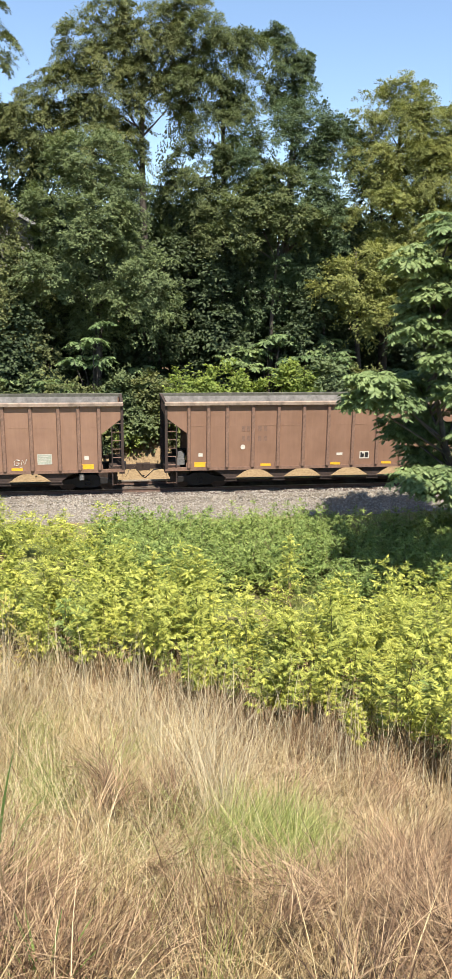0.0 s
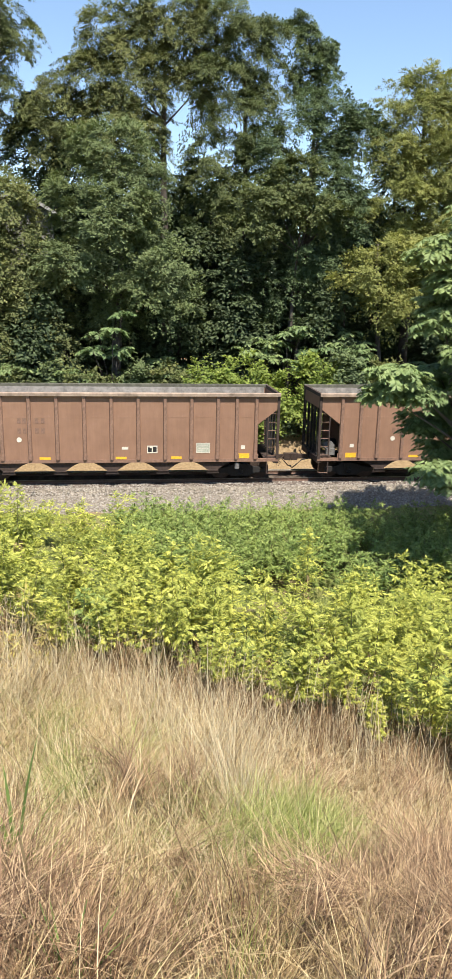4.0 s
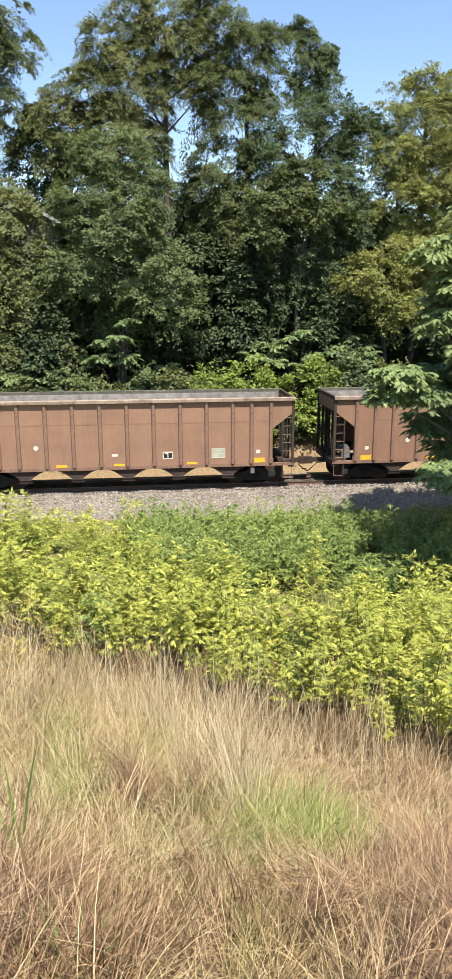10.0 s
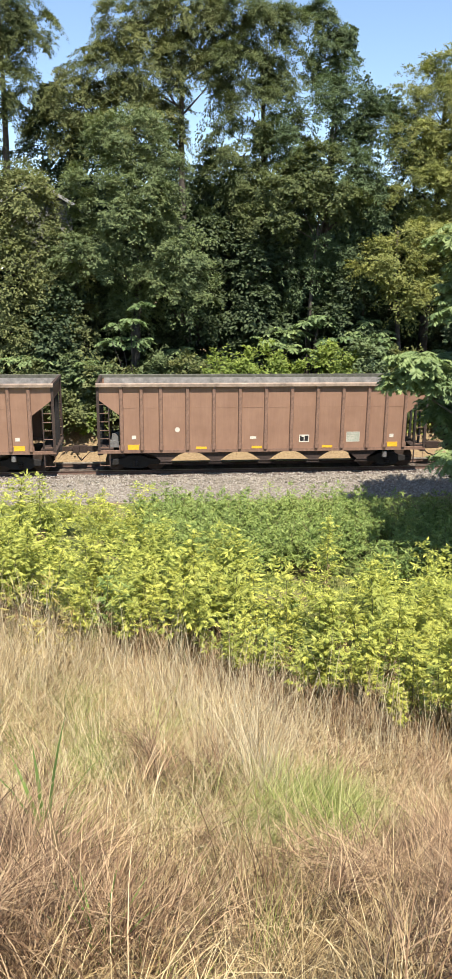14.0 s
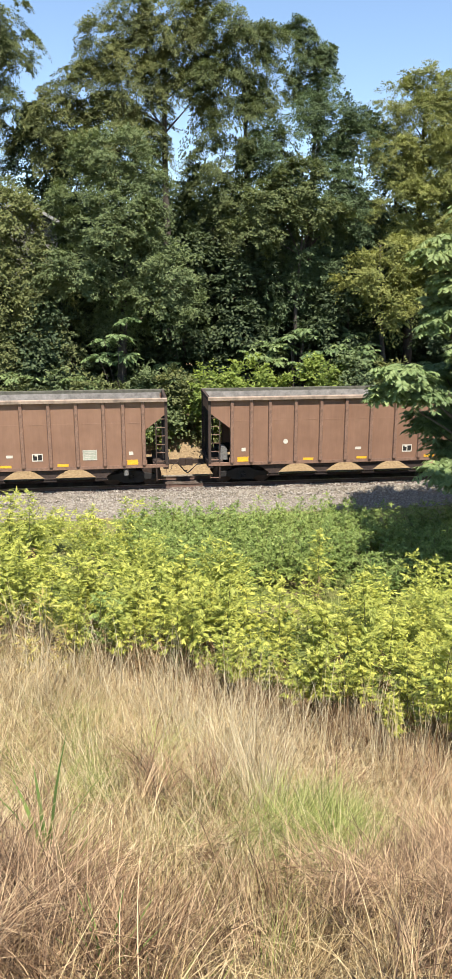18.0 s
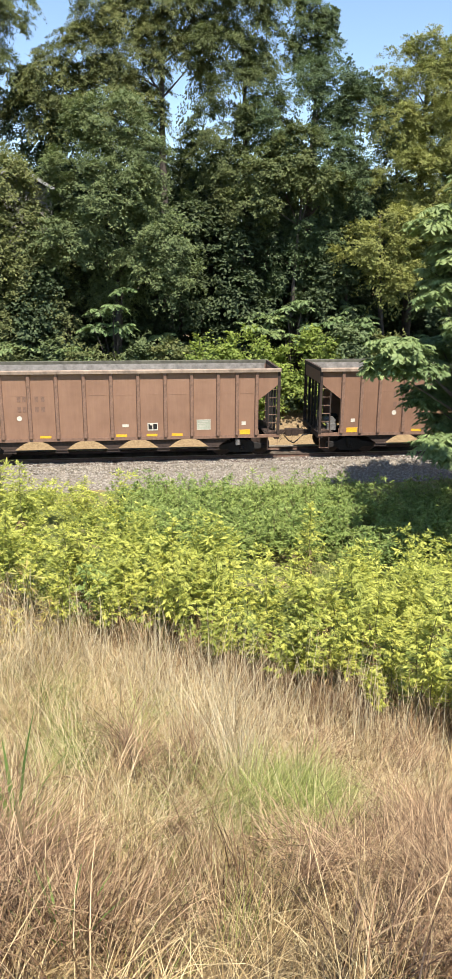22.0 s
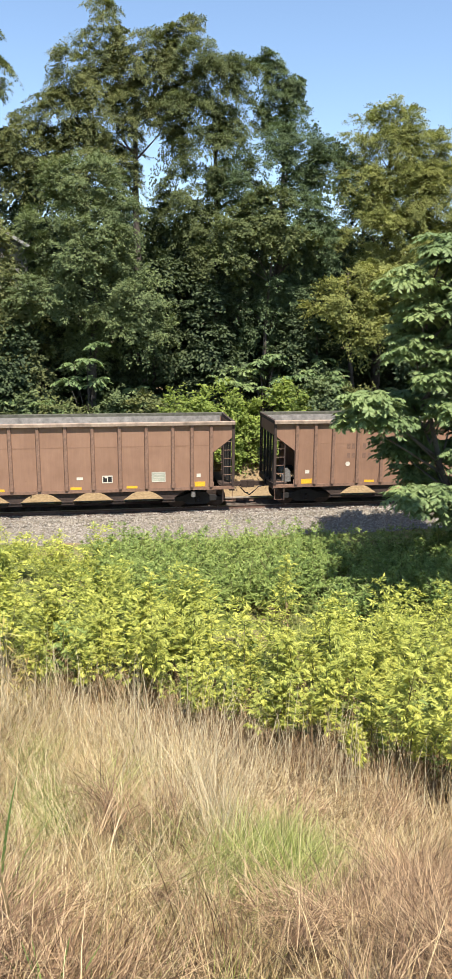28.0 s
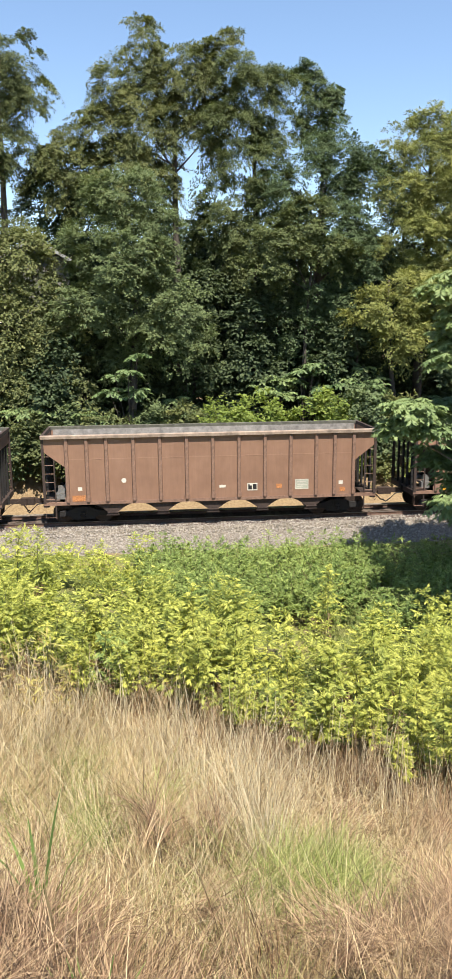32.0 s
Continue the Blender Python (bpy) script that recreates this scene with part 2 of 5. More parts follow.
def ground_material():
    n = Nodes("dry_soil_and_thatch")
    c = n.coord()
    fine = n.noise(9.0, 8.0, 0.7, c)
    soil = n.ramp(fine, (0.3, (0.14, 0.095, 0.052)), (0.7, (0.31, 0.225, 0.125)))
    green = n.ramp(fine, (0.3, (0.06, 0.08, 0.02)), (0.7, (0.2, 0.22, 0.06)))
    xyz = n.add("ShaderNodeSeparateXYZ")
    n.link(c, xyz.inputs[0])
    along = n.add("ShaderNodeMapRange")
    for k, v in zip(("From Min", "From Max", "To Min", "To Max"), (8.0, 14.0, -0.35, 0.12)):
        along.inputs[k].default_value = v
    n.link(xyz.outputs["Y"], along.inputs["Value"])
    beyond = n.add("ShaderNodeMapRange")
    for k, v in zip(("From Min", "From Max", "To Min", "To Max"), (30.0, 34.0, 0.0, -0.5)):
        beyond.inputs[k].default_value = v
    n.link(xyz.outputs["Y"], beyond.inputs["Value"])
    add1, add2 = n.add("ShaderNodeMath"), n.add("ShaderNodeMath")
    n.link(along.outputs[0], add1.inputs[0])
    n.link(beyond.outputs[0], add1.inputs[1])
    n.link(add1.outputs[0], add2.inputs[0])
    n.link(n.noise(0.35, 4.0, 0.6, c), add2.inputs[1])
    patch = n.ramp(add2.outputs[0], (0.42, (0, 0, 0)), (0.6, (1, 1, 1)))
    n.bump(fine, 0.8, 0.06)
    return n.done(n.mix(patch, soil, green), 0.95, 0.0, 0.2)


def ballast_material():
    n = Nodes("crushed_stone_ballast")
    c = n.coord()
    v = n.add("ShaderNodeTexVoronoi")
    v.inputs["Scale"].default_value = 16.0
    n.link(c, v.inputs["Vector"])
    sep = n.add("ShaderNodeSeparateColor")
    n.link(v.outputs["Color"], sep.inputs[0])
    col = n.ramp(sep.outputs[0], (0.0, (0.135, 0.115, 0.09)), (0.5, (0.225, 0.196, 0.158)), (1.0, (0.32, 0.285, 0.236)))
    drift = n.ramp(n.noise(0.5, 4.0, 0.6, c), (0.35, (0.85, 0.82, 0.78)), (0.65, (1.08, 1.07, 1.05)))
    n.bump(v.outputs["Distance"], 1.0, 0.05)
    return n.done(n.mix(1.0, col, drift, "MULTIPLY"), 0.9, 0.0, 0.25)


M["ground"], M["ballast"] = ground_material(), ballast_material()

# ---------------------------------------------------------------- mesh helpers


def mesh_np(name, verts, tris, material, smooth=False):
    """A mesh of triangles from arrays."""
    me = bpy.data.meshes.new(name)
    verts, tris = np.asarray(verts, np.float32), np.asarray(tris, np.int32)
    me.vertices.add(len(verts))
    me.vertices.foreach_set("co", verts.ravel())
    me.loops.add(tris.size)
    me.loops.foreach_set("vertex_index", tris.ravel())
    me.polygons.add(len(tris))
    me.polygons.foreach_set("loop_start", np.arange(0, tris.size, 3, dtype=np.int32))
    me.polygons.foreach_set("use_smooth", np.full(len(tris), smooth))
    me.update(calc_edges=True)
    me.materials.append(M[material])
    return me


class Boxes:
    """Collects boxes, prisms and tubes into one mesh."""

    def __init__(self):
        self.v, self.f = [], []

    def box(self, x0, x1, y0, y1, z0, z1):
        return self.prism([(x0, z0), (x1, z0), (x1, z1), (x0, z1)], y0, y1)

    def prism(self, outline, y0, y1):
        """A prism along y over an outline in x, z (anticlockwise seen from -y)."""
        n, b = len(outline), len(self.v)
        self.v += [(x, y0, z) for x, z in outline] + [(x, y1, z) for x, z in outline]
        self.f += [tuple(range(b, b + n)), tuple(range(b + 2 * n - 1, b + n - 1, -1))]
        self.f += [(b + i, b + n + i, b + n + (i + 1) % n, b + (i + 1) % n) for i in range(n)]
        return self

    def prism_z(self, outline, z0, z1):
        n, b = len(outline), len(self.v)
        self.v += [(x, y, z0) for x, y in outline] + [(x, y, z1) for x, y in outline]
        self.f += [tuple(range(b + n - 1, b - 1, -1)), tuple(range(b + n, b + 2 * n))]
        self.f += [(b + i, b + (i + 1) % n, b + n + (i + 1) % n, b + n + i) for i in range(n)]
        return self

    def prism_x(self, outline, x0, x1):
        """A prism along x over an outline in y, z."""
        n, b = len(outline), len(self.v)
        self.v += [(x0, y, z) for y, z in outline] + [(x1, y, z) for y, z in outline]
        self.f += [tuple(range(b + n - 1, b - 1, -1)), tuple(range(b + n, b + 2 * n))]
        self.f += [(b + i, b + (i + 1) % n, b + n + (i + 1) % n, b + n + i) for i in range(n)]
        return self

    def tube(self, points, radii, sides=6):
        b = len(self.v)
        pts = [Vector(p) for p in points]
        for i, p in enumerate(pts):
            d = (pts[min(i + 1, len(pts) - 1)] - pts[max(i - 1, 0)]).normalized()
            s = d.orthogonal().normalized() if abs(d.z) < 0.9 else Vector((1, 0, 0)).cross(d).normalized()
            u = d.cross(s)
            for k in range(sides):
                a = 2 * math.pi * k / sides
                self.v.append(tuple(p + radii[i] * (math.cos(a) * s + math.sin(a) * u)))
        for i in range(len(pts) - 1):
            for k in range(sides):
                a, c = b + i * sides + k, b + i * sides + (k + 1) % sides
                self.f.append((a, c, c + sides, a + sides))
        self.f.append(tuple(b + k for k in range(sides - 1, -1, -1)))
        self.f.append(tuple(b + (len(pts) - 1) * sides + k for k in range(sides)))
        return self

    def mesh(self, name, material, smooth=False):
        me = bpy.data.meshes.new(name)
        me.from_pydata(self.v, [], self.f)
        if smooth:
            me.polygons.foreach_set("use_smooth", np.ones(len(me.polygons), bool))
        me.materials.append(M[material])
        me.update()
        return me


def part(name, data, parent, label="", at=None):
    ob = new(name, data)
    ob.parent = parent
    if at is not None:
        ob.matrix_basis = at
    return tagged(ob, label)


def thing(name, label, category, at=None, group="", kind="", data=None):
    ob = new(name, data)
    if at is not None:
        ob.matrix_basis = at
    return tagged(ob, label, category, group, kind)


def unit(a):
    return a / np.maximum(np.linalg.norm(a, axis=-1, keepdims=True), 1e-9)


def leaf_arrays(rng, p, d, length, width, sag=0.25):
    """Pointed leaves with a fold along the midrib that bend down towards the tip: four triangles each."""
    n = len(p)
    side = unit(np.cross(d, rng.normal(size=(n, 3)) + (0, 0, 0.001)))
    flat = np.cross([0.0, 0.0, 1.0], d)
    side = unit(0.6 * side + 0.9 * unit(flat + 1e-6))
    up = np.cross(side, d)
    L, W = length[:, None], width[:, None]
    down = np.array([0, 0, -1.0]) * L
    mid1 = p + d * L * 0.38 - up * W * 0.18 + down * sag * 0.15
    mid2 = p + d * L * 0.72 - up * W * 0.1 + down * sag * 0.5
    v = np.stack([p, mid1 - side * W * 0.5, mid1 + side * W * 0.5, mid2 - side * W * 0.34, mid2 + side * W * 0.34, p + d * L + down * sag], 1)
    f = np.array([[0, 2, 1], [1, 2, 4], [1, 4, 3], [3, 4, 5]])
    tris = (np.arange(n)[:, None, None] * 6 + f).reshape(-1, 3)
    return v.reshape(-1, 3), tris


def small_leaf_arrays(rng, p, d, length, width, facing=None):
    """Two triangles each, folded along the midrib. facing: the way that each leaf's upper face is turned, about."""
    n = len(p)
    if facing is None:
        side = unit(np.cross([0.0, 0.0, 1.0], d) + 1e-6) + 0.55 * unit(np.cross(d, rng.normal(size=(n, 3))))
    else:
        side = np.cross(facing, d) + 1e-6
    side = unit(side)
    up = np.cross(side, d)
    L, W = length[:, None], width[:, None]
    m = p + d * L * 0.5
    v = np.stack([p, m + side * W * 0.5 + up * W * 0.15, p + d * L, m - side * W * 0.5 + up * W * 0.15], 1)
    f = np.array([[0, 1, 2], [0, 2, 3]])
    return v.reshape(-1, 3), (np.arange(n)[:, None, None] * 4 + f).reshape(-1, 3)


def join_arrays(pieces):
    vs, fs, b = [], [], 0
    for v, f in pieces:
        vs.append(v)
        fs.append(f + b)
        b += len(v)
    return np.concatenate(vs), np.concatenate(fs)


# ---------------------------------------------------------------- ground
Y_STEPS = (-400.0, -8.0, -0.6, 1.0, 3.0, 5.0, 7.0, 10.0, 14.0, 20.0, 28.0, 31.8, 33.0, 37.2, 38.2, 39.6, 41.0, 46.0, 60.0, 2500.0)
Z_STEPS = (6.8, 6.8, 6.75, 5.9, 4.45, 3.2, 2.5, 1.8, 1.1, 0.2, -0.5, -0.6, -0.55, -0.6, -0.95, -0.85, 0.75, 1.9, 2.4, 4.0)


def height(x, y):
    """The lie of the land: an embankment down to a meadow, the track bed, and a bank behind."""
    x, y = np.asarray(x, float), np.asarray(y, float)
    z = np.interp(y, Y_STEPS, Z_STEPS)
    side = np.clip(x - 1.5, -5, 5) * -0.2 * np.clip((25 - y) / 11, 0, 1) * np.clip((y - 1.0) / 4, 0, 1)
    rough = 0.05 * np.sin(1.7 * x + 0.6 * y) * np.sin(1.3 * y - 0.7 * x) + 0.03 * np.sin(4.1 * x + 1.0) * np.sin(3.7 * y)
    away = np.clip(np.maximum(31.5 - y, y - 38.0), 0, 1)
    return z + side + rough * away


xs = np.r_[-2000, -800, -300, -120, -60, -40, np.arange(-30, -8, 2.0), np.arange(-8, 12, 0.4), np.arange(12, 44, 2.0), 60, 120, 300, 800, 2000]
ys = np.r_[-400, -150, -60, -30, -15, -8, -4, -2, np.arange(-0.6, 14, 0.3), np.arange(14, 48, 0.6), 52, 60, 80, 120, 250, 600, 1200, 2500]
gx, gy = np.meshgrid(xs, ys)
gv = np.stack([gx, gy, height(gx, gy)], -1).reshape(-1, 3)
ci = (np.arange(len(ys) - 1)[:, None] * len(xs) + np.arange(len(xs) - 1)[None]).ravel()
gt = np.concatenate([np.stack([ci, ci + 1, ci + len(xs) + 1], 1), np.stack([ci, ci + len(xs) + 1, ci + len(xs)], 1)])
thing("ground", "dry grassy ground sloping down to a railway", "ground", kind="structure", data=mesh_np("ground", gv, gt, "ground", True))

# ---------------------------------------------------------------- railway
TRACK_Y, GAUGE, RAIL_Z = 35.05, 0.72, -0.1
bed = Boxes()
bed.prism_x([(TRACK_Y - 2.6, -0.95), (TRACK_Y + 2.6, -0.95), (TRACK_Y + 1.75, -0.16), (TRACK_Y - 1.75, -0.16)], -400, 400)
ballast = thing("ballast", "grey crushed-stone ballast bed under the railway track", "gravel", pose(0, 0, RAIL_Z), kind="structure", data=bed.mesh("ballast", "ballast"))
# brown track strip, coloured darker to deepen the shade under the cars
M["shade_brown"] = plain("shade_brown_ballast", (0.075, 0.052, 0.04), 0.9, 0.0, 9.0, 0.5, 0.02)
shade_strip = Boxes().prism_x([(TRACK_Y - 1.5, -0.162), (TRACK_Y + 1.5, -0.162), (TRACK_Y + 1.4, -0.15), (TRACK_Y - 1.4, -0.15)], -400, 400)
thing("stained_ballast", "brown ballast between and beside the rails, darkened for shade under the cars", "gravel", pose(0, 0, RAIL_Z), kind="structure", data=shade_strip.mesh("stained_ballast", "shade_brown"))
apron = Boxes()
apron.prism_x([(TRACK_Y - 5.0, -0.75), (TRACK_Y - 2.4, -0.75), (TRACK_Y - 2.4, -0.4), (TRACK_Y - 4.3, -0.53)], -400, 400)
thing("gravel_shoulder", "flat grey gravel shoulder along the railway", "gravel", kind="structure", data=apron.mesh("gravel_shoulder", "ballast"))

rng = np.random.default_rng(11)


def loose_stones(count):
    """Low crushed stones lying on the bed."""
    x = rng.uniform(-9, 19, count)
    y = rng.uniform(TRACK_Y - 4.4, TRACK_Y - 0.9, count)
    z = np.interp(y, [TRACK_Y - 4.3, TRACK_Y - 2.62, TRACK_Y - 2.4, TRACK_Y - 1.75, TRACK_Y], [-0.53, -0.42, -0.4, -0.26, -0.26])
    z = np.where(y > TRACK_Y - 2.35, np.interp(y, [TRACK_Y - 2.35, TRACK_Y - 1.75], [-0.66, -0.26]), z)
    z = np.where(y < TRACK_Y - 2.0, np.maximum(z, np.interp(y, [TRACK_Y - 4.3, TRACK_Y - 2.4, TRACK_Y - 2.1], [-0.53, -0.4, -0.4])), z)
    c = np.array([[1, 0, 0], [-1, 0, 0], [0, 1, 0], [0, -1, 0], [0, 0, 1], [0, 0, -1]], float)
    f = np.array([[0, 2, 4], [2, 1, 4], [1, 3, 4], [3, 0, 4], [2, 0, 5], [1, 2, 5], [3, 1, 5], [0, 3, 5]])
    size = rng.uniform(0.025, 0.06, (count, 1, 1)) * rng.uniform(0.6, 1.3, (count, 6, 1))
    v = c[None] * size
    a = rng.uniform(0, 6.3, count)
    ca, sa = np.cos(a)[:, None], np.sin(a)[:, None]
    v = np.stack([v[..., 0] * ca - v[..., 1] * sa, v[..., 0] * sa + v[..., 1] * ca, v[..., 2] * 0.8], -1)
    v += np.stack([x, y, z + 0.012], -1)[:, None]
    return v.reshape(-1, 3), (np.arange(count)[:, None, None] * 6 + f).reshape(-1, 3)


n = Nodes("loose_ballast_stone")
M["loose"] = n.done(n.ramp(n.add("ShaderNodeNewGeometry").outputs["Random Per Island"], (0.0, (0.15, 0.128, 0.102)), (0.6, (0.24, 0.21, 0.172)), (1.0, (0.35, 0.312, 0.262))), 0.9)
thing("ballast_stones", "loose grey crushed stones beside the rails", "gravel", kind="stuff", data=mesh_np("ballast_stones", *loose_stones(10000), "loose"))

track = thing("railway_track", "single railway track with rusty steel rails", "track", pose(0, 0, RAIL_Z), kind="structure")
for side in (-1, 1):
    y = TRACK_Y + side * GAUGE
    r = Boxes().prism_x([(y - 0.075, -0.16), (y + 0.075, -0.16), (y + 0.03, -0.13), (y + 0.012, -0.05), (y + 0.036, -0.035), (y + 0.036, -0.006), (y - 0.036, -0.006), (y - 0.036, -0.035), (y - 0.012, -0.05), (y - 0.03, -0.13)], -300, 300)
    rail = part("rail", r.mesh("rail", "rail"), track)
    part("railhead", Boxes().box(-300, 300, y - 0.032, y + 0.032, -0.006, 0.0).mesh("railhead", "railtop"), rail, "polished running surface")
tie_mesh = Boxes().box(-0.115, 0.115, TRACK_Y - 1.3, TRACK_Y + 1.3, -0.3, -0.14).mesh("tie", "tie")
for i in range(90):
    part("tie", tie_mesh, track, at=pose(-14 + 0.52 * i, 0.01 * math.sin(i * 7.1), 0.0, 0, 0, 0.6 * math.sin(i * 3.3)))

# ---------------------------------------------------------------- hopper cars
HALF, WIDE, SILL, TOP = 7.5, 1.55, 1.0, 4.1
RIBS = (-6.43, -5.55, -4.7, -3.52, -2.35, -1.17, 0.0, 1.17, 2.35, 3.52, 4.7, 5.55, 6.43)
WHEEL_R, TRUCK_X, AXLE = 0.457, 5.85, 0.89
PITCH = 16.8162


def hopper_meshes():
    """The meshes that all hopper cars share."""
    m = {}
    outline = [(-6.43, SILL + 0.1), (6.43, SILL + 0.1), (6.43, 2.62), (7.42, 3.38), (7.42, TOP - 0.12), (-7.42, TOP - 0.12), (-7.42, 3.38), (-6.43, 2.62)]
    m["side"] = Boxes().prism(outline, -0.012, 0.012).mesh("side_sheet", "paint")
    lining = [(-5.0, 1.6), (5.0, 1.6), (6.4, 2.84), (7.3, 3.48), (7.3, TOP - 0.13), (-7.3, TOP - 0.13), (-7.3, 3.48), (-6.4, 2.84)]
    m["lining"] = Boxes().prism(lining, -0.006, 0.006).mesh("side_lining", "inner")
    b = Boxes().prism_z([(-0.095, 0.0), (0.095, 0.0), (0.06, -0.08), (-0.06, -0.08)], SILL + 0.12, TOP - 0.125)
    b.box(-0.13, 0.13, -0.02, 0.0, SILL + 0.12, SILL + 0.34)
    m["rib"] = b.mesh("rib", "rib")
    m["chord"] = Boxes().prism_x([(-0.15, TOP - 0.15), (0.03, TOP - 0.15), (0.03, TOP), (-0.11, TOP + 0.012), (-0.15, TOP - 0.03)], -HALF, HALF).mesh("top_chord", "chord")
    # the far chord is the same shape in a darker colour
    m["farchord"] = m["chord"].copy()
    m["farchord"].materials[0] = M["far_rim"]
    m["endchord"] = Boxes().box(-0.07, 0.05, -WIDE - 0.08, WIDE + 0.08, TOP - 0.16, TOP - 0.006).mesh("end_chord", "dark")
    m["endsheet"] = Boxes().box(-0.014, 0.014, -WIDE, WIDE, 3.38, TOP - 0.16).mesh("end_sheet", "paint")
    m["seam"] = Boxes().box(-6.4, 6.4, -0.017, -0.012, 3.0, 3.04).mesh("seam_strip", "paint")
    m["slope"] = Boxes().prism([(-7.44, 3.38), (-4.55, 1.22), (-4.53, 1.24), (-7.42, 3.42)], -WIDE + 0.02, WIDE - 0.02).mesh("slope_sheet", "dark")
    m["sill"] = Boxes().prism_x([(0.0, SILL - 0.02), (0.1, SILL - 0.02), (0.1, SILL + 0.12), (0.0, SILL + 0.12)], -HALF, HALF).mesh("side_sill", "rib")
    m["endsill"] = Boxes().box(-0.12, 0.12, -WIDE, WIDE, SILL - 0.1, SILL + 0.13).mesh("end_sill", "dark")
    m["centre"] = Boxes().box(-HALF - 0.1, HALF + 0.1, -0.18, 0.18, 0.78, 1.12).mesh("centre_sill", "black")
    arch = [(-0.14, 0.5), (0.14, 0.5), (0.3, 0.6), (0.46, 0.72), (0.62, 0.82), (0.82, 0.9), (1.13, 0.94), (-1.13, 0.94), (-0.82, 0.9), (-0.62, 0.82), (-0.46, 0.72), (-0.3, 0.6)]
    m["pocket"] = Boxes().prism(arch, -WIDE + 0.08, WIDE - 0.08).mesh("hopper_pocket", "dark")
    g = Boxes().prism([(-0.3, 0.4), (0.3, 0.4), (0.2, 0.5), (-0.2, 0.5)], -WIDE + 0.02, -WIDE + 0.12)
    g.box(-0.24, 0.26, -WIDE - 0.02, -WIDE + 0.05, 0.52, 0.56)
    m["gate"] = g.mesh("discharge_gate", "dark")
    m["floor"] = Boxes().prism([(-4.6, 1.16), (4.6, 1.16), (4.6, 1.2), (-4.6, 1.2)], -WIDE + 0.03, WIDE - 0.03).mesh("hopper_floor", "inner")
    m["post"] = Boxes().box(-0.045, 0.045, -0.05, 0.05, SILL + 0.1, 3.42).mesh("end_post", "black")
    m["cornerpost"] = Boxes().prism_z([(-0.06, -0.05), (0.06, -0.05), (0.06, 0.0), (-0.01, 0.0), (-0.01, 0.07), (-0.06, 0.07)], SILL + 0.1, TOP - 0.14).mesh("corner_post", "dark")
    m["stile"] = Boxes().box(-0.025, 0.025, -0.025, 0.025, 0.37, 3.28).mesh("ladder", "dark")
    m["rung"] = Boxes().tube([(-0.24, 0, 0), (0.24, 0, 0)], [0.016, 0.016], 5).mesh("rung", "rib")
    step = Boxes().tube([(-0.23, 0, 0.95), (-0.22, 0, 0.42), (0.22, 0, 0.42), (0.23, 0, 0.95)], [0.022] * 4, 5)
    m["step"] = step.mesh("sill_step", "rib")
    c = Boxes().box(0.0, 0.62, -0.09, 0.09, 0.78, 0.98)
    c.prism_z([(0.58, -0.16), (0.86, -0.2), (0.92, -0.05), (0.92, 0.15), (0.6, 0.18)], 0.72, 1.03)
    m["coupler"] = c.mesh("coupler", "wheel")
    h = Boxes().tube([(0.1, 0.35, 0.85), (0.45, 0.38, 0.8), (0.7, 0.36, 0.55), (0.85, 0.22, 0.38), (0.95, 0.05, 0.42)], [0.03] * 5, 6)
    m["hose"] = h.mesh("brake_hose", "black", True)
    lv = Boxes().tube([(0.05, -1.35, 0.72), (0.16, -1.3, 0.86), (0.2, -0.7, 0.84), (0.62, -0.1, 0.98)], [0.016] * 4, 5)
    m["lever"] = lv.mesh("uncoupling_lever", "wheel")
    cy = Boxes().tube([(0, -0.55, 0), (0, -0.5, 0), (0, 0.0, 0), (0, 0.05, 0)], [0.12, 0.19, 0.19, 0.12], 10)
    m["cylinder"] = cy.mesh("brake_cylinder", "grey", True)
    va = Boxes().box(-0.2, 0.2, -0.16, 0.14, 0.0, 0.3)
    va.prism([(-0.13, 0.3), (0.16, 0.3), (0.2, 0.46), (0.05, 0.62), (-0.1, 0.6)], -0.12, 0.1)
    m["valve"] = va.mesh("brake_valve", "grey")
    m["tank"] = Boxes().tube([(-0.5, 0, 0), (-0.44, 0, 0), (0.44, 0, 0), (0.5, 0, 0)], [0.1, 0.17, 0.17, 0.1], 10).mesh("air_reservoir", "black", True)
    wh = Boxes()
    wh.tube([(0, -0.06, 0), (0, -0.03, 0), (0, 0.0, 0), (0, 0.03, 0)], [0.2, 0.28, 0.28, 0.2], 12)
    m["handwheel"] = wh.mesh("hand_brake_wheel", "dark")
    m["platform"] = Boxes().box(0.0, 0.55, -WIDE + 0.05, WIDE - 0.05, SILL + 0.14, SILL + 0.18).mesh("end_platform", "dark")
    f = Boxes().prism([(-1.12, 0.36), (-0.66, 0.36), (-0.42, 0.2), (0.42, 0.2), (0.66, 0.36), (1.12, 0.36), (1.12, 0.56), (0.62, 0.62), (0.3, 0.76), (-0.3, 0.76), (-0.62, 0.62), (-1.12, 0.56)], -0.09, 0.09)
    m["frame"] = f.mesh("side_frame", "black")
    sp = Boxes()
    sp.tube([(0, 0, 0.26), (0, 0, 0.32), (0, 0, 0.36), (0, 0, 0.42), (0, 0, 0.46), (0, 0, 0.52), (0, 0, 0.58)], [0.09, 0.13, 0.09, 0.13, 0.09, 0.13, 0.09], 10)
    m["spring"] = sp.mesh("coil_spring", "black")
    m["bolster"] = Boxes().box(-0.2, 0.2, -1.15, 1.15, 0.5, 0.78).mesh("bolster", "black")
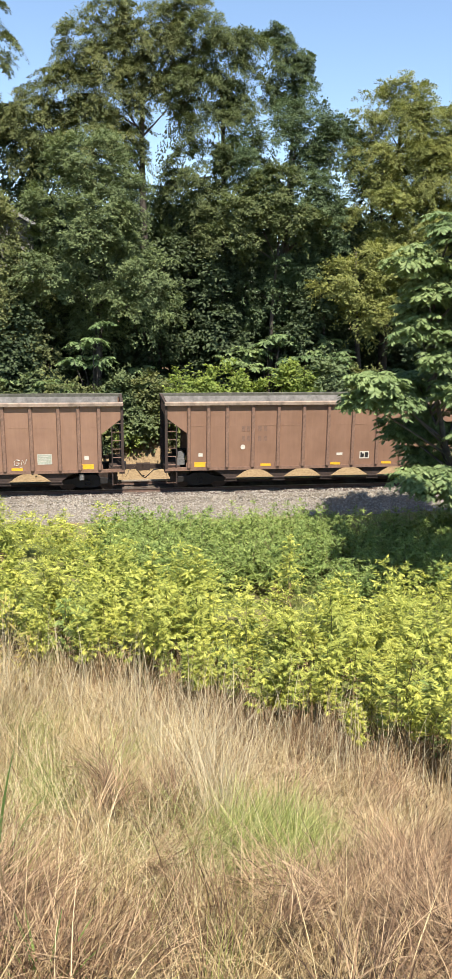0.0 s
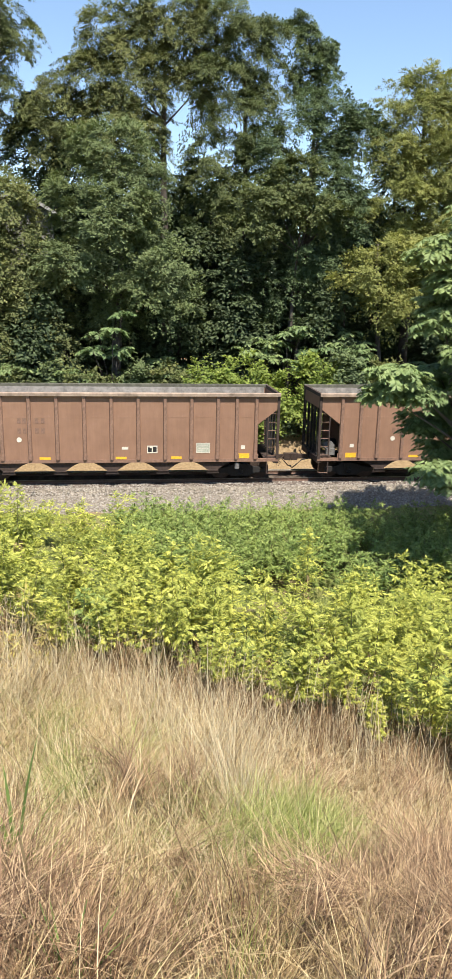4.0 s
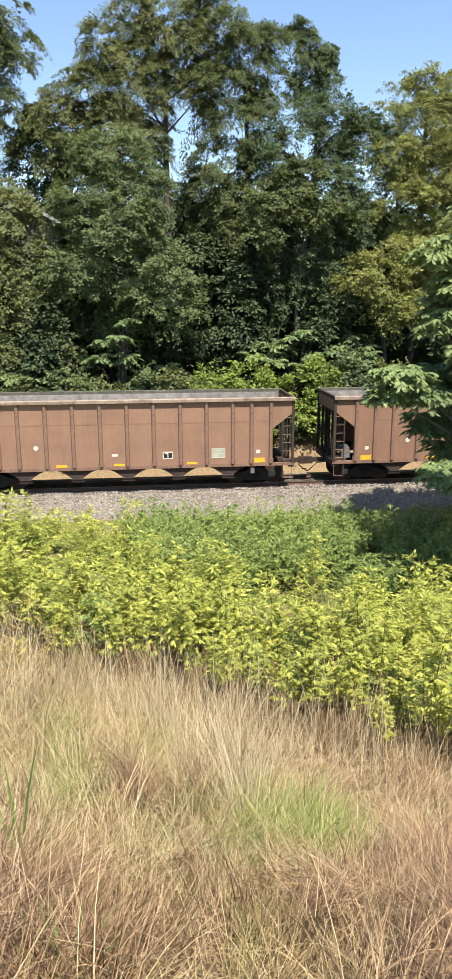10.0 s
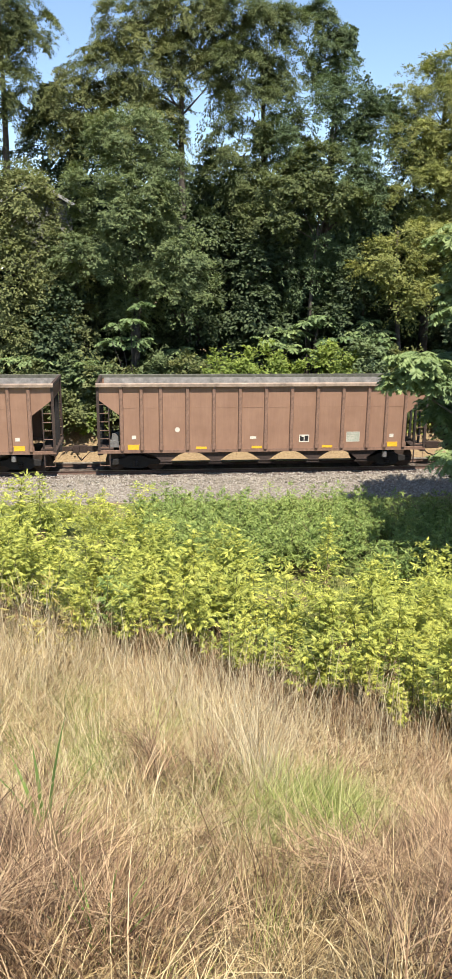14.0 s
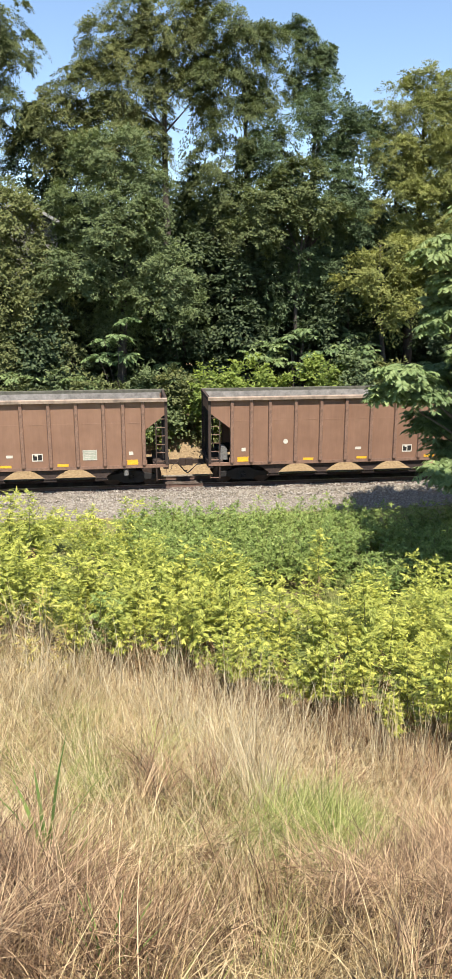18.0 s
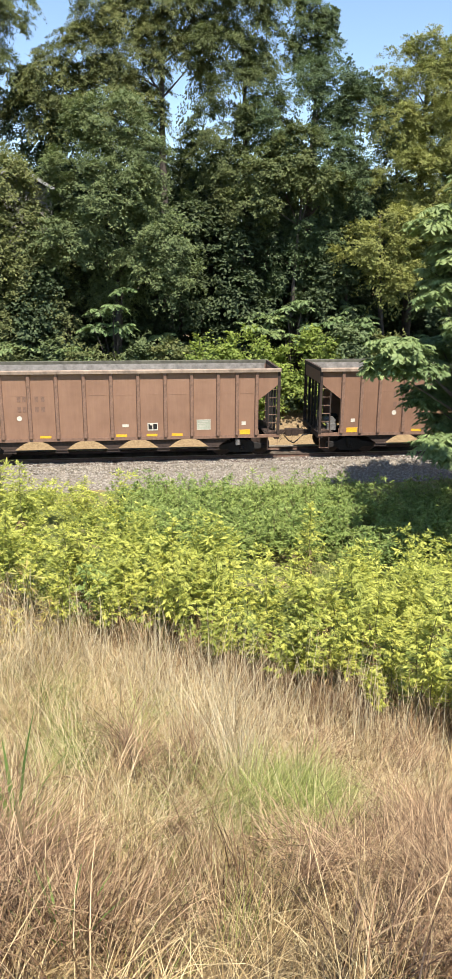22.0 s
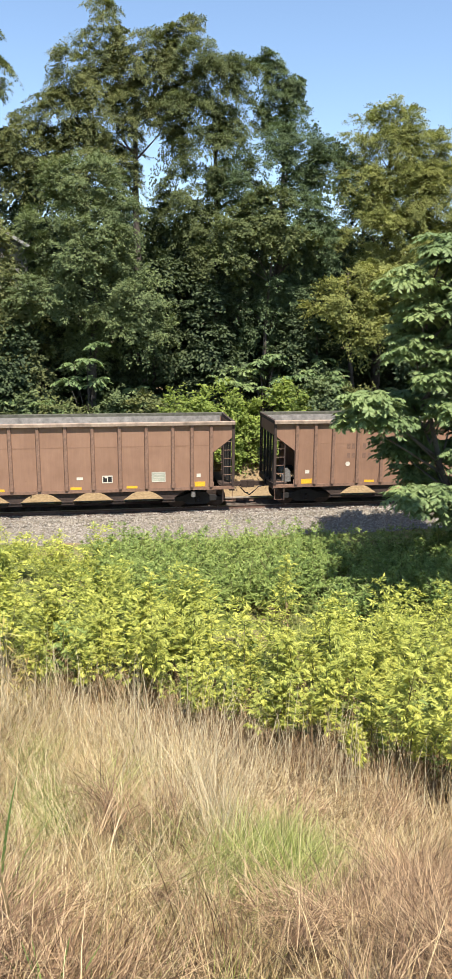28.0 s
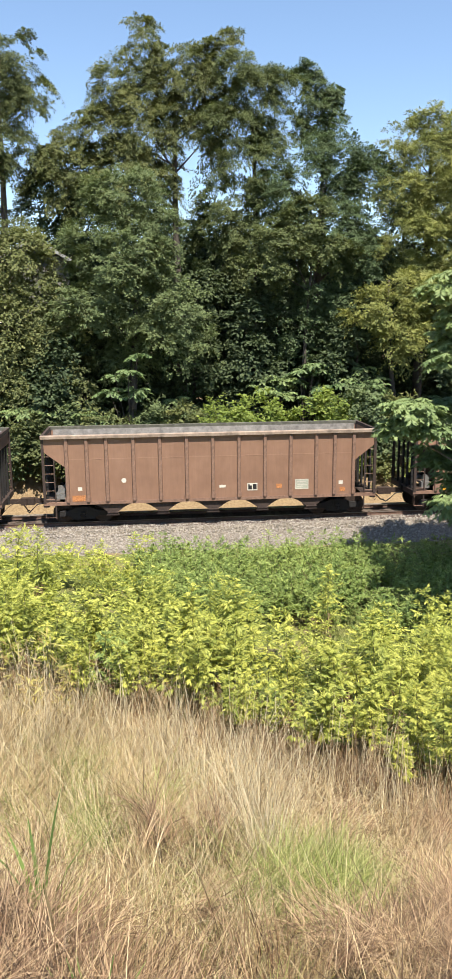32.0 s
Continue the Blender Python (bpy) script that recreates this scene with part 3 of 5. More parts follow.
    w = Boxes().tube([(0, -0.95, 0), (0, 0.95, 0)], [0.08, 0.08], 8)
    for s in (-1, 1):
        w.tube([(0, s * 0.79, 0), (0, s * 0.775, 0), (0, s * 0.69, 0), (0, s * 0.685, 0), (0, s * 0.655, 0)], [0.36, WHEEL_R - 0.006, WHEEL_R, WHEEL_R + 0.025, WHEEL_R + 0.02], 22)
        for k in range(3):
            a = k * 2.094
            w.box(0.2 * math.cos(a) - 0.03, 0.2 * math.cos(a) + 0.03, s * 0.8 - 0.02, s * 0.8 + 0.02, 0.2 * math.sin(a) - 0.03, 0.2 * math.sin(a) + 0.03)
    m["wheelset"] = w.mesh("wheelset", "wheel")

    def plate(name, wx, wz, mat):
        return Boxes().box(-wx / 2, wx / 2, -0.006, 0.0, -wz / 2, wz / 2).mesh(name, mat)

    m["bigyellow"] = plate("reflector", 0.56, 0.22, "yellow")
    m["tallyellow"] = plate("reflector", 0.16, 0.56, "yellow")
    m["strip"] = plate("reflector", 0.48, 0.11, "yellow")
    m["white"] = plate("white_patch", 0.19, 0.16, "white")
    m["wide_white"] = plate("white_patch", 0.28, 0.12, "white")
    m["bigrust"] = plate("rust_patch", 0.6, 0.26, "rustpatch")
    m["smallrust"] = plate("rust_patch", 0.26, 0.2, "rustpatch")
    d = Boxes().tube([(0, 0, 0), (0, -0.006, 0)], [0.11, 0.11], 12)
    m["dot"] = d.mesh("white_dot", "white")
    m["can"] = Boxes().tube([(0, 0, -0.14), (0, 0, 0.12)], [0.11, 0.11], 10).mesh("drain_can", "grey")
    st = Boxes().box(-0.31, 0.31, -0.005, 0.0, -0.22, 0.22)
    m["stencil"] = st.mesh("stencil_panel", "stencil")
    fr = Boxes().box(-0.31, 0.31, -0.009, -0.005, 0.2, 0.23).box(-0.31, 0.31, -0.009, -0.005, -0.23, -0.2).box(-0.31, -0.285, -0.009, -0.005, -0.2, 0.2).box(0.285, 0.31, -0.009, -0.005, -0.2, 0.2)
    m["stencil_frame"] = fr.mesh("stencil_frame", "chalk")
    ln = Boxes()
    for k, (a, c_) in enumerate(((-0.22, 0.2), (-0.24, 0.12), (-0.2, 0.22), (-0.22, 0.05))):
        ln.box(a, c_, -0.009, -0.005, 0.11 - 0.075 * k, 0.14 - 0.075 * k)
    m["stencil_lines"] = ln.mesh("stencil_lines", "chalk")
    pl = Boxes().box(-0.23, 0.23, -0.006, 0.0, -0.17, 0.17)
    m["placard"] = pl.mesh("placard", "white")
    pb = Boxes().box(-0.19, -0.02, -0.011, -0.006, -0.12, 0.06).box(0.02, 0.19, -0.011, -0.006, -0.12, 0.12).box(-0.19, -0.12, -0.011, -0.006, 0.06, 0.12)
    m["placard_squares"] = pb.mesh("placard_squares", "black")
    m["mark"] = plate("faded_mark", 0.15, 0.23, "faded")
    m["ell"] = Boxes().box(-0.07, 0.07, -0.006, 0.0, -0.24, 0.26).box(0.07, 0.24, -0.006, 0.0, -0.24, -0.12).mesh("reflector", "yellow")
    rd = Boxes()
    rd.tube([(0.46 * math.cos(0.4 * k), -0.006, 0.5 * math.sin(0.4 * k)) for k in range(15)], [0.009] * 15, 4)
    for k in range(3):
        x = -0.26 + 0.24 * k
        rd.tube([(x, -0.006, -0.26), (x - 0.08, -0.006, 0.02), (x + 0.1, -0.006, 0.1), (x + 0.02, -0.006, 0.28), (x + 0.14, -0.006, 0.24)], [0.02] * 5, 4)
    m["round_graffiti"] = rd.mesh("graffiti", "chalk")
    sg = Boxes()
    sg.tube([(-0.02, -0.006, 0.1), (-0.16, -0.006, 0.14), (-0.26, -0.006, 0.04), (-0.24, -0.006, -0.1), (-0.1, -0.006, -0.12), (-0.04, -0.006, -0.02), (-0.14, -0.006, 0.0)], [0.02] * 7, 4)
    sg.tube([(0.04, -0.006, -0.1), (0.08, -0.006, 0.14), (0.2, -0.006, -0.08), (0.28, -0.006, 0.16)], [0.02] * 4, 4)
    sg.tube([(-0.02, -0.006, -0.2), (0.1, -0.006, -0.19)], [0.015] * 2, 4)
    m["scrawl"] = sg.mesh("graffiti", "white")
    gr = Boxes()
    rg = random.Random(5)
    x = -0.5
    while x < 0.5:
        pts = [(x + rg.uniform(-0.04, 0.2), -0.006, rg.uniform(-0.16, 0.2)) for _ in range(4)]
        gr.tube(pts, [0.014] * 4, 4)
        x += 0.2
    m["graffiti"] = gr.mesh("graffiti", "chalk")
    return m


HM = hopper_meshes()


def hopper_car(style, label):
    """An open-top coal hopper: sides with ribs, hopper pockets, ladders, trucks, couplers and markings. Its near side is -y."""
    car = thing("hopper_car", label, "train car", group="train of hopper cars")
    for s in (-1, 1):
        turned = pose(0, s * WIDE, 0, 0, 0, 0 if s < 0 else 180)
        side = part("side_sheet", HM["side"], car, at=turned)
        part("side_lining", HM["lining"], car, "scoured grey inner wall", pose(0, s * (WIDE - 0.03), 0))
        part("seam_strip", HM["seam"], side)
        for x in RIBS:
            part("rib", HM["rib"], car, at=pose(x, s * (WIDE + 0.012), 0, 0, 0, 0 if s < 0 else 180))
        part("top_chord", HM["chord" if s < 0 else "farchord"], car, "dusty pale top rim" if s < 0 else "dark far top rim", turned)
        part("side_sill", HM["sill"], car, at=pose(0, s * (WIDE + 0.03), 0, 0, 0, 0 if s < 0 else 180))
    part("hopper_floor", HM["floor"], car)
    part("centre_sill", HM["centre"], car)
    for i in range(5):
        pocket = part("hopper_pocket", HM["pocket"], car, "dark steel discharge pocket", pose(-4.5 + 2.25 * i, 0, 0.05))
        part("discharge_gate", HM["gate"], pocket)
    for e in (-1, 1):
        turn = pose(0, 0, 0, 0, 0, 0 if e > 0 else 180)
        part("end_chord", HM["endchord"], car, at=pose(e * (HALF - 0.05), 0, 0))
        part("end_sheet", HM["endsheet"], car, at=pose(e * (HALF - 0.07), 0, 0))
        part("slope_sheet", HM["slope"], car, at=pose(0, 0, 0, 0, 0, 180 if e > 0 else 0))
        part("end_sill", HM["endsill"], car, at=pose(e * (HALF - 0.1), 0, 0))
        part("end_platform", HM["platform"], car, at=pose(e * (HALF - 0.68) if e > 0 else -HALF + 0.13, 0, 0))
        for y in (-0.95, -0.3, 0.3, 0.95):
            part("end_post", HM["post"], car, at=pose(e * (HALF - 0.12), y, 0))
        for s in (-1, 1):
            part("corner_post", HM["cornerpost"], car, at=pose(e * (HALF - 0.06), s * WIDE, 0, 0, 0, 0 if s < 0 else 180))
            ladder = part("ladder", HM["stile"], car, at=pose(e * (HALF - 0.52), s * (WIDE - 0.02), 0))
            for k in range(6):
                part("rung", HM["rung"], ladder, at=pose(e * 0.24, 0, 1.26 + 0.38 * k))
            part("sill_step", HM["step"], car, at=pose(e * (HALF - 0.3), s * (WIDE - 0.02), 0))
        part("coupler", HM["coupler"], car, at=pose(e * HALF, 0, 0, 0, 0, 0 if e > 0 else 180))
        part("brake_hose", HM["hose"], car, at=pose(e * HALF, 0, 0, 0, 0, 0 if e > 0 else 180))
        part("uncoupling_lever", HM["lever"], car, at=pose(e * HALF, 0, 0, 0, 0, 0 if e > 0 else 180))
        truck = part("truck", HM["bolster"], car, "near-black wheel truck", pose(e * TRUCK_X, 0, 0))
        for s in (-1, 1):
            part("side_frame", HM["frame"], truck, at=pose(0, s * 1.0, 0))
            part("coil_spring", HM["spring"], truck, at=pose(0, s * 1.1, 0))
        for a in (-AXLE, AXLE):
            part("wheelset", HM["wheelset"], truck, at=pose(a, 0, WHEEL_R))
    part("brake_valve", HM["valve"], car, "pale grey brake valve", pose(-HALF + 0.72, -WIDE + 0.5, SILL + 0.18))
    part("brake_cylinder", HM["cylinder"], car, at=pose(-HALF + 0.85, 0.5, SILL + 0.4))
    part("air_reservoir", HM["tank"], car, at=pose(-HALF + 1.0, 0.75, SILL + 0.42))
    part("hand_brake_wheel", HM["handwheel"], car, at=pose(-HALF + 0.16, 0.7, 2.2, 0, 0, 90))
    if style != "bare":
        part("drain_can", HM["can"], car, "worn grey metal can", pose(5.62, -WIDE + 0.12, 0.78))
    near = -WIDE - 0.013

    def mark(name, key, x, z, tilt=0.0):
        return part(name, HM[key], car, at=pose(x, near, 1.06 * z - 0.02, 0, tilt, 0))

    ends = MARKS[style][0]
    if ends == "flat":
        mark("reflector", "bigyellow", -5.9, 1.2)
        mark("reflector", "bigyellow", 5.88, 1.2)
    elif ends == "inset":
        mark("reflector", "bigyellow", -5.1, 1.24, 2)
        mark("reflector", "bigyellow", 5.1, 1.3, -2)
    elif ends == "upright":
        mark("reflector", "tallyellow", -6.24, 1.42)
        mark("reflector", "tallyellow", 6.2, 1.46)
    else:
        mark("rust_patch", "bigrust", -5.95, 1.22)
        mark("rust_patch", "smallrust", 5.95, 1.28)
        mark("rust_patch", "smallrust", 3.0, 1.5)
    for x in MARKS[style][2]:
        mark("reflector", "ell" if style == "upright" else "strip", x, 1.36 if style == "upright" else 1.14, 0.0 if style == "upright" else 1.5)
    mark("white_patch", "white", -5.9, 1.62)
    mark("white_patch", "wide_white", MARKS[style][1], 1.56)
    mark("white_patch", "white", 5.86, 1.58)
    mark("white_dot", "dot", -3.97, 1.93)
    mark("placard", "placard", 1.78, 1.5)
    mark("placard", "placard_squares", 1.78, 1.5)
    pan = mark("stencil_panel", "stencil", 4.05, 1.55)
    part("stencil_frame", HM["stencil_frame"], pan)
    part("stencil_lines", HM["stencil_lines"], pan)
    if style not in ("bare", "worn"):
        for x in (-3.95, -3.72, -3.2, -2.94):
            mark("faded_mark", "mark", x, 2.72)
            mark("faded_mark", "mark", x, 2.3)
    if style == "tagged":
        mark("graffiti", "graffiti", 0.75, 1.95)
        mark("graffiti", "round_graffiti", -1.78, 1.68)
    if style == "chalked":
        mark("graffiti", "scrawl", 3.0, 1.42)
    if style == "signed":
        mark("graffiti", "scrawl", -0.64, 1.72)
    return car


# how each kind of car is marked: its end reflectors, where its white patch is, where its lower reflectors are
MARKS = {
    "plain": ("flat", 0.58, (-2.9, 0.4, 2.86)),
    "four": ("flat", 0.58, (-2.9, 0.4, 1.74, 2.86)),
    "worn": ("flat", -0.56, (-2.9, -0.38, 2.86)),
    "spread": ("flat", -0.56, (-2.85, -1.6, -0.3, 2.9)),
    "tagged": ("flat", -0.66, (-2.98, -0.5, 2.8)),
    "signed": ("flat", 0.66, (-2.9,)),
    "upright": ("upright", 0.5, (-2.5, 0.14, 2.44)),
    "tall": ("upright", -0.55, (-2.82, -0.36, 2.9)),
    "inset": ("inset", -0.56, (-2.85, -0.45, 2.9)),
    "bare": ("rust", 0.42, ()),
    "chalked": ("flat", 0.58, (-2.9, 0.4, 2.86)),
}
STYLES = {
    "plain": hopper_car("plain", "faded brown ribbed coal hopper car with yellow reflectors"),
    "four": hopper_car("four", "faded brown ribbed coal hopper car with four low yellow reflectors"),
    "worn": hopper_car("worn", "faded brown ribbed coal hopper car with worn-off lettering"),
    "spread": hopper_car("spread", "faded brown ribbed coal hopper car with spread yellow reflectors"),
    "tagged": hopper_car("tagged", "faded brown ribbed coal hopper car with pale round graffiti"),
    "signed": hopper_car("signed", "faded brown ribbed coal hopper car with a small white scrawl"),
    "upright": hopper_car("upright", "faded brown ribbed coal hopper car with angled yellow reflectors"),
    "tall": hopper_car("tall", "faded brown ribbed coal hopper car with upright end reflectors"),
    "inset": hopper_car("inset", "faded brown ribbed coal hopper car with inset yellow reflectors"),
    "chalked": hopper_car("chalked", "faded brown ribbed coal hopper car with a low white scrawl"),
    "bare": hopper_car("bare", "rust-patched brown ribbed coal hopper car without reflectors"),
}
ORDER = {-1: "chalked", 1: "four", 4: "upright", 5: "tagged", 6: "worn", 7: "spread", 8: "worn", 9: "worn", 12: "worn", 13: "signed", 14: "four", 15: "spread", 17: "tall", 20: "inset", 21: "bare"}
FIRST_CAR, LAST_CAR = -3, 24
used, TRAIN = set(), []
for k in range(FIRST_CAR, LAST_CAR + 1):
    style = ORDER.get(k, "plain")
    src = STYLES[style]
    TRAIN.append((k, copy_thing(src, pose(0, TRACK_Y, 0)) if style in used else src))
    used.add(style)


def train_place(t):
    """How far along x the leading corner of car 0 has come at t seconds."""
    u = t / 32.0
    return -3.81 * u**4 + 7.227 * u**3 - 10.385 * u**2 - 353.103 * u + 2.409


def motions():
    times = [0.5 * i for i in range(65)]
    for k, car in TRAIN:
        off = k * PITCH + HALF
        walk(car, [(t, pose(train_place(t) + off, TRACK_Y, RAIL_Z + 0.004)) for t in times])
        near = [i / FPS for i in range(int(32 * FPS) + 1) if -16 < train_place(i / FPS) + off < 26]
        stamps = sorted({0.0, 32.0, *near})
        for o in car.children_recursive:
            if o.name.startswith("wheelset"):
                x = o.matrix_basis.translation.x
                turns, spin, last = [], 0.0, None
                for t in stamps:
                    if last is not None and t - last < 1.5 / FPS:
                        spin += math.degrees((train_place(t) - train_place(last)) / WHEEL_R)
                    turns.append((t, pose(x, 0, WHEEL_R, 0, spin % 360, 0)))
                    last = t
                walk(o, turns)

# ---------------------------------------------------------------- trees


def crown_arrays(rng, blobs, leaf, wide, droop, sub_r=1.0, density=1.0, boughs=8, ragged=0.16):
    """Leaves of a crown: each blob carries lumps, each lump is a spray of boughs that fan outwards and arch over, each bough bears flat-lying leaves."""
    P, D, N = [], [], []
    down = np.array([0, 0, -1.0])
    for cx, cy, cz, rx, ry, rz in blobs:
        area = 4 * math.pi * ((rx * ry) ** 1.6 / 3 + (rx * rz) ** 1.6 / 3 + (ry * rz) ** 1.6 / 3) ** (1 / 1.6)
        m = max(4, int(area / (sub_r * sub_r * 1.5)))
        q = unit(rng.normal(size=(m, 3)))
        q[:, 1] = np.where(q[:, 1] > 0.35, -q[:, 1], q[:, 1])
        far = rng.uniform(0.45, 1.05, (m, 1)) ** 0.6
        stray = rng.uniform(size=(m, 1)) < ragged
        far = np.where(stray, far * 1.22, far)
        sr = sub_r * rng.uniform(0.6, 1.25, (m, 1)) * np.where(stray, 0.75, 1.0)
        axis = unit(q * (1, 1, 0.55) + (0, 0, 0.4))
        root = np.array([cx, cy, cz]) + q * far * np.array([rx, ry, rz]) - axis * sr * 0.3 + np.array([0, 0, 0.6 * droop]) * sr
        d = unit(axis[:, None] + rng.normal(size=(m, boughs, 3)) * 0.58)
        L = sr[:, None] * 1.35 * rng.uniform(0.65, 1.3, (m, boughs, 1))
        side = unit(np.cross(d, [0, 0, 1.0]) + 1e-6)
        per = max(5, int(32 * density))
        d, L, side = d[:, :, None], L[:, :, None], side[:, :, None]
        f = rng.uniform(0.12, 1.0, (m, boughs, per, 1)) ** 0.75
        lat = rng.uniform(-1, 1, f.shape)
        half = 0.34 * L * np.sin(np.pi * np.clip(0.18 + 0.82 * f, 0, 0.97))
        pos = root[:, None, None] + d * L * f + side * lat * half + down * (L * f * f * (0.2 + 1.05 * droop) + np.abs(lat) * half * 0.4) + rng.normal(size=(*f.shape[:3], 3)) * 0.045
        ld = unit(d * 0.7 + side * np.sign(lat) * 0.6 + rng.normal(size=pos.shape) * 0.4 + down * (0.2 + 0.8 * droop))
        P.append(pos.reshape(-1, 3))
        D.append(ld.reshape(-1, 3))
        N.append((axis[:, None, None] * 0.8 + (0, 0, 0.6) + rng.normal(size=pos.shape) * 0.2).reshape(-1, 3))
    P, D, N = np.concatenate(P), np.concatenate(D), np.concatenate(N)
    return small_leaf_arrays(rng, P, D, leaf * rng.uniform(0.65, 1.25, len(P)), wide * rng.uniform(0.9, 1.5, len(P)), N)


def tree(rng, name, label, x, y, height_, lean, blobs, leafmat, leaf=0.2, wide=0.1, droop=0.3, trunk=0.28, category="tree", group="trees behind the railway", **more):
    """A tree: tapered trunk, a limb to each blob of the crown, and the crown's leaves. Blobs are given from the foot."""
    z0 = float(height(x, y))
    ob = thing(name, label, category, pose(x, y, z0 - 0.15), group=group)
    pts, rad = [], []
    for i in range(9):
        f = i / 8
        pts.append((lean * f + 0.25 * math.sin(3 * f + x), 0.2 * math.sin(2.5 * f + y), f * height_ * 0.9))
        rad.append(trunk * (1.25 - 0.25 * min(1, f * 8)) * (1 - 0.85 * f) + 0.02)
    part("trunk", Boxes().tube(pts, rad, 8).mesh("trunk", "bark", True), ob, "grey-brown bark")
    for bx, by, bz, rx, ry, rz in blobs:
        f = max(0.12, min(0.85, (bz - rz * 1.1) / (height_ * 0.9)))
        i = f * 8
        a, b = pts[int(i)], pts[min(8, int(i) + 1)]
        s = [a[j] + (b[j] - a[j]) * (i - int(i)) for j in range(3)]
        r0 = max(0.04, trunk * (1 - 0.85 * f) * 0.55)
        limb = [s]
        for g in (0.35, 0.7, 1.0):
            limb.append((s[0] + (bx - s[0]) * g + rng.uniform(-0.2, 0.2), s[1] + (by - s[1]) * g + rng.uniform(-0.2, 0.2), s[2] + (bz - s[2]) * g**0.8))
        part("limb", Boxes().tube(limb, [r0, r0 * 0.7, r0 * 0.45, r0 * 0.2], 6).mesh("limb", "bark", True), ob)
    v, f = crown_arrays(rng, blobs, leaf, wide, droop, **more)
    part("crown", mesh_np("crown", v, f, leafmat), ob)
    return ob


rng = np.random.default_rng(3)
# tall drooping trees at the back
tree(rng, "tall_tree", "tall drooping grey-green tree with an airy crown", 2.4, 49, 23, 0.2,
     [(-1.9, 0, 22.2, 1.2, 1.2, 2.0), (-3.4, 0, 20.4, 1.2, 1.2, 1.9), (-2.2, 0, 18.4, 2.3, 1.8, 2.2), (-4.5, 0, 18.0, 1.2, 1.2, 1.6), (-3.0, -0.4, 15.4, 2.4, 1.8, 1.9), (-0.9, 0, 20.2, 1.1, 1.1, 1.7), (-5.4, 0, 15.4, 1.2, 1.2, 1.4), (1.2, 0, 20.4, 1.0, 1.0, 1.9), (2.3, 0, 21.4, 1.1, 1.1, 1.8), (1.9, 0, 17.8, 1.3, 1.2, 1.8), (-0.9, 1.0, 15.4, 1.2, 1.0, 1.4), (0.2, -0.5, 21.4, 1.1, 1.0, 1.5), (-0.2, -0.5, 18.8, 1.1, 1.0, 1.3), (-6.4, 0, 16.8, 1.3, 1.1, 1.2), (-7.2, 0, 14.8, 1.4, 1.2, 1.2), (3.0, -0.3, 22.2, 0.8, 0.8, 1.2), (3.2, 0, 19.6, 1.2, 1.0, 1.4)],
     "hang_leaf", 0.17, 0.058, 0.5, 0.36, sub_r=0.95, density=2.0)
tree(rng, "tall_tree", "tall drooping olive-green tree beside a bare trunk", 6.8, 48, 21, 0.2,
     [(-0.6, 0, 21.4, 1.0, 1.0, 1.2), (1.3, 0, 20.6, 1.0, 1.0, 1.0), (0.2, 0, 19.8, 1.5, 1.4, 1.6), (-1.3, 0, 18.0, 1.4, 1.4, 1.8), (1.4, 0, 18.2, 1.2, 1.2, 1.5), (0.0, -0.3, 15.8, 2.1, 1.6, 1.8), (-1.5, -0.4, 13.6, 1.8, 1.5, 1.8), (1.0, -0.5, 13.2, 1.9, 1.5, 1.8), (-0.4, -0.6, 10.8, 2.1, 1.5, 1.8)],
     "hang_leaf", 0.17, 0.058, 0.5, 0.34, sub_r=0.95, density=1.9)
tree(rng, "tall_tree", "tall dark-crowned tree standing above the woods", 11.2, 50, 21.5, 0.3,
     [(-0.6, 0, 21.4, 0.9, 0.9, 0.9), (0.6, 0, 20.8, 0.9, 0.9, 0.9), (0.0, 0, 19.4, 1.2, 1.1, 1.1), (-0.3, 0, 17.6, 0.9, 0.9, 1.0)],
     "wood_leaf", 0.15, 0.065, 0.35, 0.3, sub_r=0.75, density=2.0)
tree(rng, "tall_tree", "tall drooping tree with sky showing through its crown", -7.8, 49, 24, -0.3,
     [(0.9, 0, 21.6, 1.3, 1.2, 1.8), (2.0, 0, 19.8, 1.0, 1.0, 1.1), (-0.9, 0, 21.0, 1.9, 1.6, 2.4), (-0.6, 0, 17.2, 2.0, 1.6, 1.8), (1.4, 0, 17.0, 1.0, 1.0, 1.0)],
     "hang_leaf", 0.17, 0.055, 0.55, 0.34, sub_r=0.85, density=1.6)
tree(rng, "broadleaf_tree", "green tree filling the gap behind the bare trunk", 1.8, 51, 14.5, 0.1,
     [(-1.2, 0, 13.0, 1.4, 1.2, 1.1), (1.0, 0, 12.6, 1.4, 1.2, 1.1), (0.0, -0.3, 10.8, 2.0, 1.4, 1.4)],
     "wood_leaf", 0.17, 0.08, 0.3, 0.24, sub_r=0.9, density=1.3)
tree(rng, "broadleaf_tree", "drooping green tree closing the gap under the tall one", -10.4, 51, 16, 0.1,
     [(0.2, 0, 14.6, 1.8, 1.4, 1.3), (-1.5, 0, 12.8, 1.8, 1.4, 1.4), (1.5, 0, 12.4, 1.8, 1.4, 1.4), (0.0, -0.3, 10.6, 2.2, 1.5, 1.5)],
     "hang_leaf", 0.18, 0.075, 0.4, 0.26, sub_r=0.95, density=1.2)
